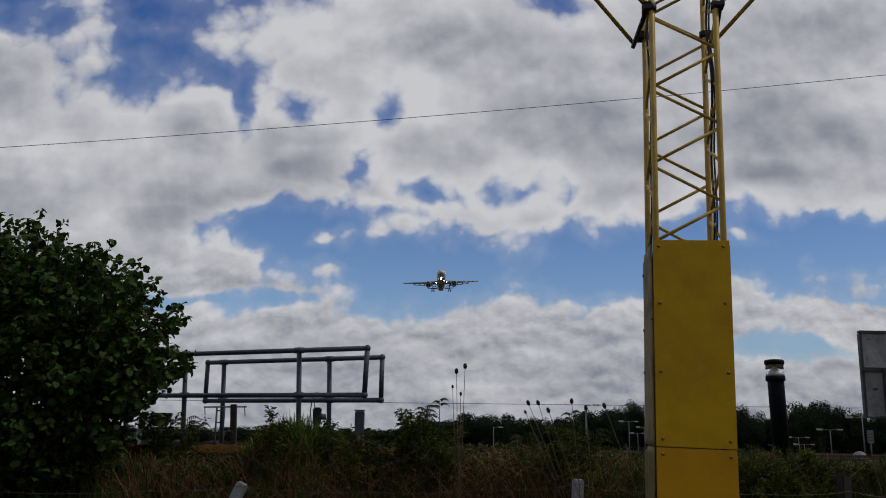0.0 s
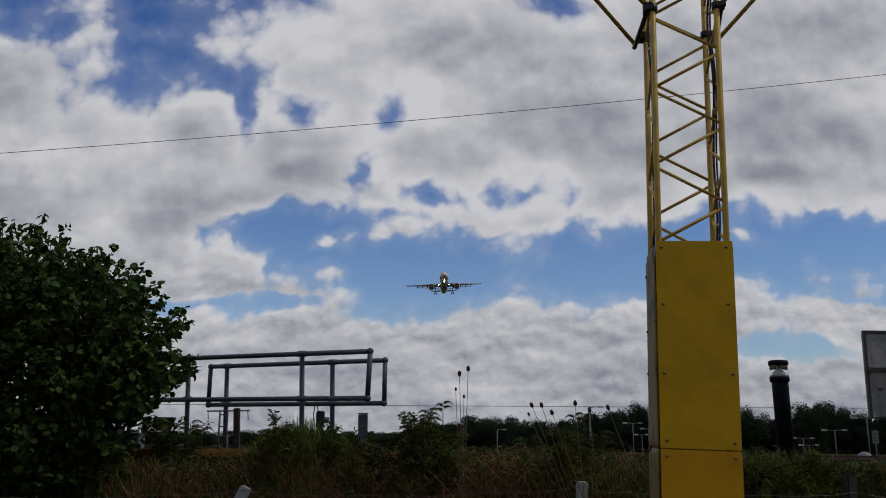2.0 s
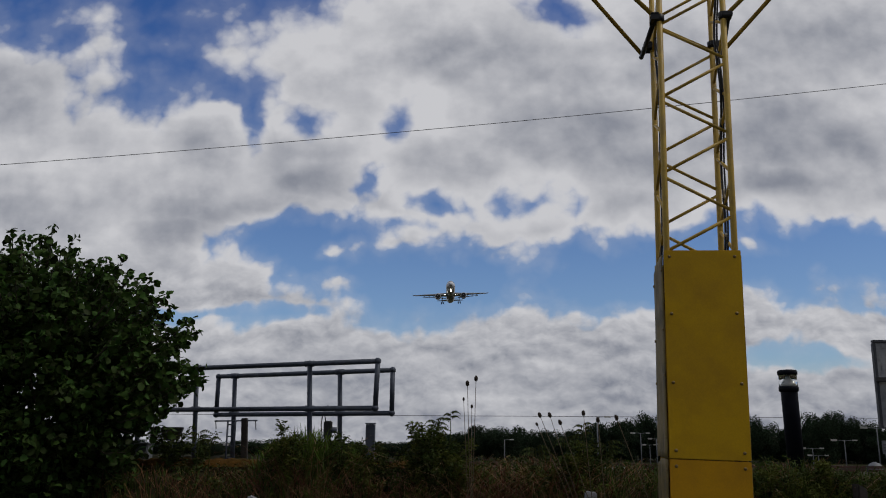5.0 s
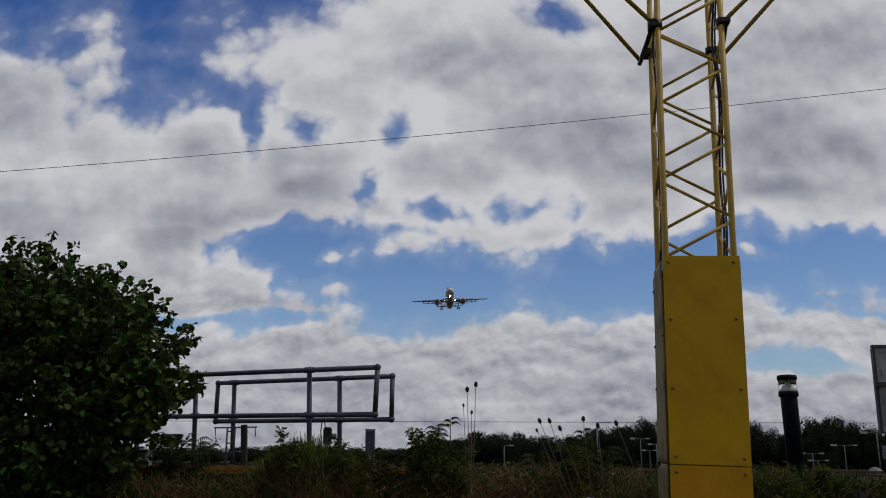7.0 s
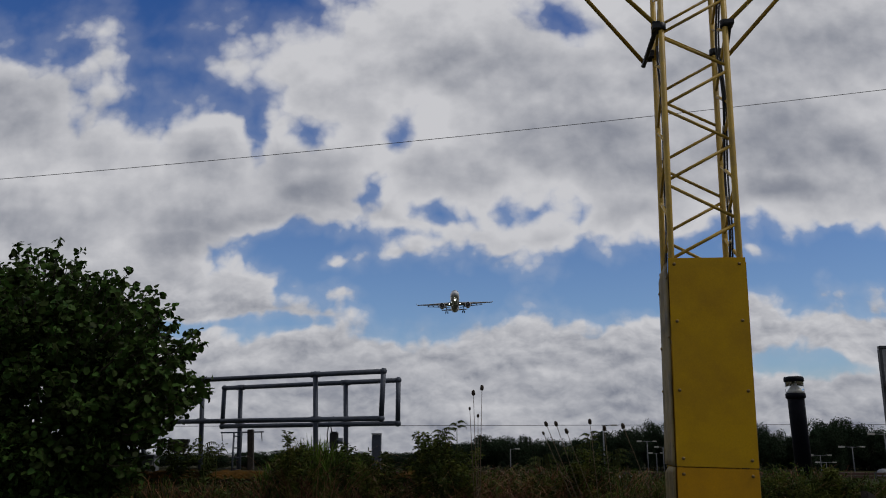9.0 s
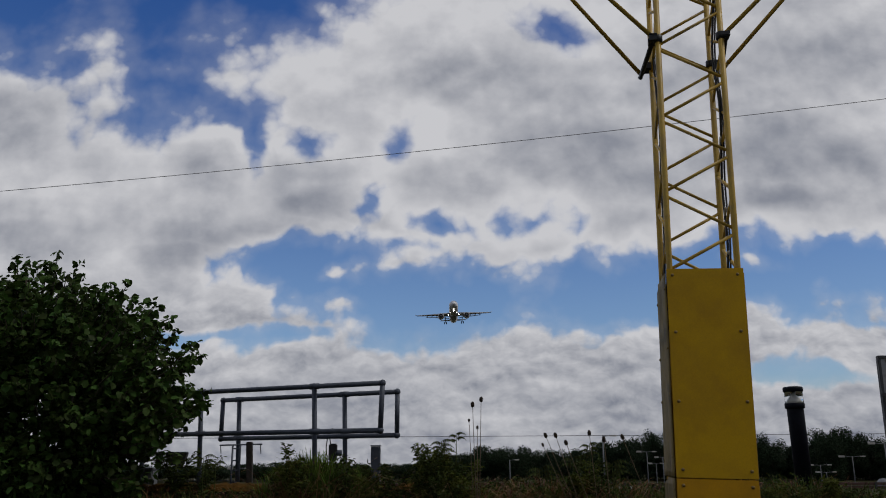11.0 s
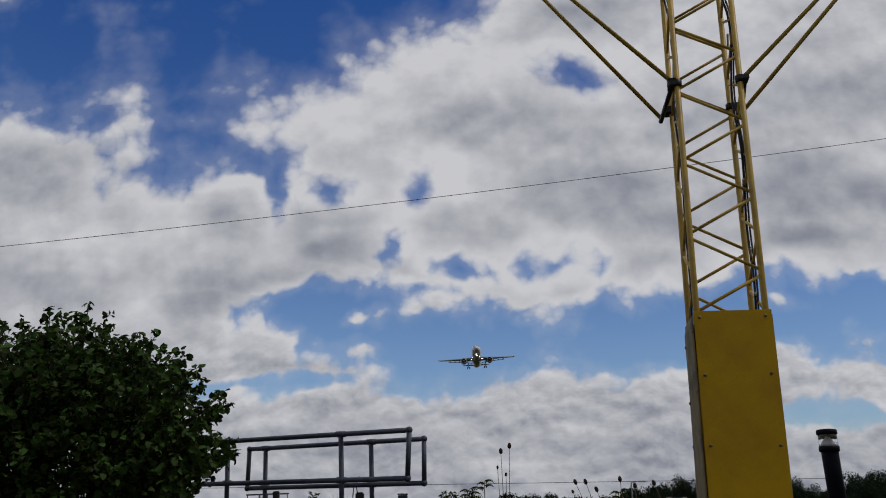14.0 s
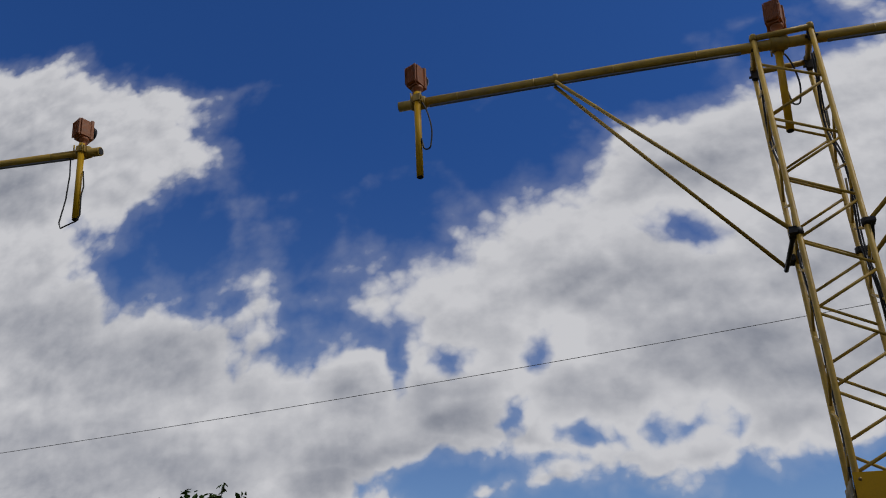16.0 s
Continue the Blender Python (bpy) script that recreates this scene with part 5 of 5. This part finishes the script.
def build_cover(x, y, w, label, mat):
    c = thing("equipment_cover", pose(x, y, ground_z(x, y)), label, "equipment cover")
    bm = lathe(bmesh.new(), [(w, 0.0), (w * 0.97, 0.35), (w * 0.8, 0.8), (w * 0.45, 1.05), (0.05, 1.12)], 18)
    part("dome", bm, mat, c)
    part("plinth", slab(bmesh.new(), -w * 1.1, w * 1.1, -w * 1.1, w * 1.1, -0.3, -0.002, 0.03), STEEL_POST, c)


build_cover(28.1, 55, 0.62, "pale domed equipment cover on a plinth", CONDUIT)
for x, y, w in ((2.4, 30, 2.4), (-1.2, 24, 2.0), (-6.2, 26, 1.7)):
    z = ground_z(x, y)
    o = thing("ochre_equipment", pose(x, y, z), "low ochre painted equipment housing beyond the bank", "equipment")
    part("body", slab(bmesh.new(), -w / 2, w / 2, -0.4, 0.4, -0.1, 0.85, 0.05), YELLOW_FAR, o)
    part("roof", slab(bmesh.new(), -w / 2 - 0.06, w / 2 + 0.06, -0.46, 0.46, 0.852, 0.90, 0.02), YELLOW_FAR, o)
    for sx in (-0.3, 0.3):
        part("door", slab(bmesh.new(), sx * w - 0.3, sx * w + 0.3, -0.43, -0.402, 0.1, 0.7, 0.01), YELLOW_FAR, o)


# ---- airliner on approach ----
def wing_section(bm, stations):
    """A wing from (x, y of leading edge, chord, z, thickness) stations."""
    rings = []
    shape = ((0.0, 0.0), (0.08, 0.5), (0.35, 0.62), (0.7, 0.36), (1.0, 0.02), (0.7, -0.25), (0.35, -0.42), (0.08, -0.36))
    for x, le, chord, z, th in stations:
        rings.append([bm.verts.new((x, le - c * chord, z + t * th)) for c, t in shape])
    for a, b in zip(rings, rings[1:]):
        for k in range(8):
            f_ = bm.faces.new((a[k], a[(k + 1) % 8], b[(k + 1) % 8], b[k]))
            f_.smooth = True
    bm.faces.new(rings[0])
    bm.faces.new(rings[-1][::-1])
    bmesh.ops.recalc_face_normals(bm, faces=bm.faces)
    return bm


def build_airliner(m):
    """Nose along +y, wings along x, fuselage axis at z = 0."""
    jet = thing("airliner", m, "white twin-engined airliner on approach with wheels and flaps down", "aeroplane")
    prof = [(0.05, 20.6), (0.55, 20.35), (0.95, 19.8), (1.35, 18.8), (1.7, 17.4), (1.92, 15.6), (1.98, 13.5), (1.98, -9.0), (1.9, -12), (1.6, -15.5), (1.15, -19), (0.65, -22), (0.25, -23.9), (0.1, -24.0)]
    bm = bmesh.new()
    rings = []
    for r, y in prof:
        lift = 0.0 if y > -9 else (-(y + 9)) * 0.085
        dip = -0.35 * smooth_step(15, 20.6, y)
        rings.append([bm.verts.new((math.sin(a) * r, y, math.cos(a) * r * 1.03 + lift + dip)) for a in (2 * math.pi * k / 28 for k in range(28))])
    for a, b in zip(rings, rings[1:]):
        for k in range(28):
            f_ = bm.faces.new((a[k], a[(k + 1) % 28], b[(k + 1) % 28], b[k]))
            f_.smooth = True
    bm.faces.new(rings[0]), bm.faces.new(rings[-1])
    bmesh.ops.recalc_face_normals(bm, faces=bm.faces)
    part("fuselage", bm, HULL, jet)
    bm = lathe(bmesh.new(), [(0.2, -5.8), (1.35, -4.6), (1.75, -2.5), (1.8, 2.0), (1.45, 4.2), (0.3, 5.6)], 20, axis="y", at=(0, 0, -0.75))
    part("belly_fairing", bm, BELLY, jet)
    bm = bmesh.new()
    for k in range(-3, 3):
        a0, a1 = (k + 0.06) * 0.33, (k + 0.94) * 0.33
        q = [(math.sin(a) * r, y, math.cos(a) * r * 1.03 + dz) for a, r, y, dz in ((a0, 1.40, 18.75, -0.20), (a1, 1.40, 18.75, -0.20), (a1, 1.72, 17.55, -0.12), (a0, 1.72, 17.55, -0.12))]
        bm.faces.new([bm.verts.new(p_) for p_ in q])
    part("cockpit_windows", bm, GLASSY, jet, "dark cockpit windows")
    for s in (-1, 1):
        w = wing_section(bmesh.new(), [(s * 1.2, 5.6, 7.4, -1.15, 1.0), (s * 6.4, 2.6, 4.2, -0.62, 0.6), (s * 12, -0.4, 2.7, -0.05, 0.35), (s * 16.9, -3.0, 1.6, 0.45, 0.2)])
        wing = part("wing", w, BELLY, jet)
        tip = wing_section(bmesh.new(), [(s * 16.9, -3.0, 1.6, 0.45, 0.2), (s * 17.5, -3.7, 1.15, 0.9, 0.12), (s * 17.85, -4.6, 0.6, 2.7, 0.05)])
        part("winglet", tip, HULL, wing)
        for x0, x1, y0, y1, z0, z1 in ((2.2, 6.2, -2.0, -1.75, -1.55, -1.1), (6.6, 12.6, -1.8, -3.35, -1.05, -0.35)):
            bm = wing_section(bmesh.new(), [(s * x0, y0, 1.25, z0, 0.22), (s * x1, y1, 0.9, z1, 0.16)])
            bm.transform(Matrix.Translation((0, 0, -0.12)))
            part("flap", bm, BELLY, wing)
        slat = wing_section(bmesh.new(), [(s * 2.6, 5.25, 0.7, -1.3, 0.2), (s * 16.4, -2.4, 0.4, 0.25, 0.12)])
        part("slat", slat, COWL, wing)
        for x in (4.4, 7.6, 9.8, 12.0):
            y = -1.4 - (x - 4) * 0.2
            part("flap_fairing", lathe(bmesh.new(), [(0.05, y - 1.6), (0.2, y - 0.6), (0.24, y + 0.6), (0.06, y + 1.8)], 10, axis="y", at=(s * x, 0, -1.25 + (x - 4) * 0.10)), BELLY, wing)
        eng = part("engine", lathe(bmesh.new(), [(0.55, 0.9), (1.05, 1.6), (1.30, 3.2), (1.33, 4.5), (1.22, 5.25), (1.05, 5.32)], 26, axis="y", at=(s * 5.75, 0, -2.05)), COWL, jet)
        part("fan", lathe(bmesh.new(), [(1.04, 5.322), (1.02, 5.326)], 26, axis="y", at=(s * 5.75, 0, -2.05)), FAN_HOLLOW, eng, "dark fan disc")
        part("spinner", lathe(bmesh.new(), [(0.3, 5.327), (0.16, 5.55), (0.02, 5.7)], 14, axis="y", at=(s * 5.75, 0, -2.05)), BELLY, eng)
        part("pylon", wing_section(bmesh.new(), [(s * 5.68, 4.4, 4.2, -0.85, 0.7), (s * 5.82, 4.4, 4.2, -0.85, 0.7)]), COWL, jet)
        stab = wing_section(bmesh.new(), [(s * 0.5, -18.2, 3.6, 1.2, 0.4), (s * 6.2, -21.6, 1.4, 1.7, 0.15)])
        part("tailplane", stab, BELLY, jet)
        gear = part("main_gear", bar((s * 3.8, -1.0, -1.0), (s * 3.8, -1.0, -4.0), r=0.14, seg=10), BELLY, jet)
        for dx in (-0.46, 0.46):
            bm = lathe(bmesh.new(), [(0.3, -0.2), (0.56, -0.17), (0.58, 0.0), (0.56, 0.17), (0.3, 0.2)], 18)
            bm.transform(Matrix.Translation((s * 3.8 + dx, -1.0, -4.05)) @ pose(0, 0, 0, 0, 90, 0))
            part("wheel", bm, TYRE, gear)
        part("gear_door", slab(bmesh.new(), s * 4.05, s * 4.12, -1.6, -0.4, -2.8, -1.1, 0.02), BELLY, gear)
        part("landing_light", lathe(bmesh.new(), [(0.34, 4.35), (0.2, 4.45)], 12, axis="y", at=(s * 2.25, 0, -1.2)), LANDING, jet, "lit landing light")
    fin = wing_section(bmesh.new(), [(0, -15.0, 6.2, 1.6, 0.5), (0, -19.8, 2.6, 7.7, 0.2)])
    for v_ in fin.verts:
        t = v_.co.z
        base_z = 1.6 if v_.co.y > -21.6 and t < 4 else 7.7
        v_.co.x, v_.co.z = (t - base_z), base_z
    part("tail_fin", fin, HULL, jet)
    nose = part("nose_gear", bar((0, 15.6, -1.5), (0, 15.7, -3.6), r=0.09, seg=8), BELLY, jet)
    for dx in (-0.25, 0.25):
        bm = lathe(bmesh.new(), [(0.2, -0.11), (0.37, -0.09), (0.38, 0), (0.37, 0.09), (0.2, 0.11)], 16)
        bm.transform(Matrix.Translation((dx, 15.7, -3.65)) @ pose(0, 0, 0, 0, 90, 0))
        part("wheel", bm, TYRE, nose)
    part("taxi_light", lathe(bmesh.new(), [(0.26, 15.8), (0.15, 15.9)], 12, axis="y", at=(0, 0, -2.4)), LANDING, nose, "lit nose light")
    return jet


build_airliner(pose(-1.7, 355.0, 60.0) @ pose(0, 0, 0, 0, 0, 180.5) @ pose(0, 0, 0, 3.5, 2.5, 0))
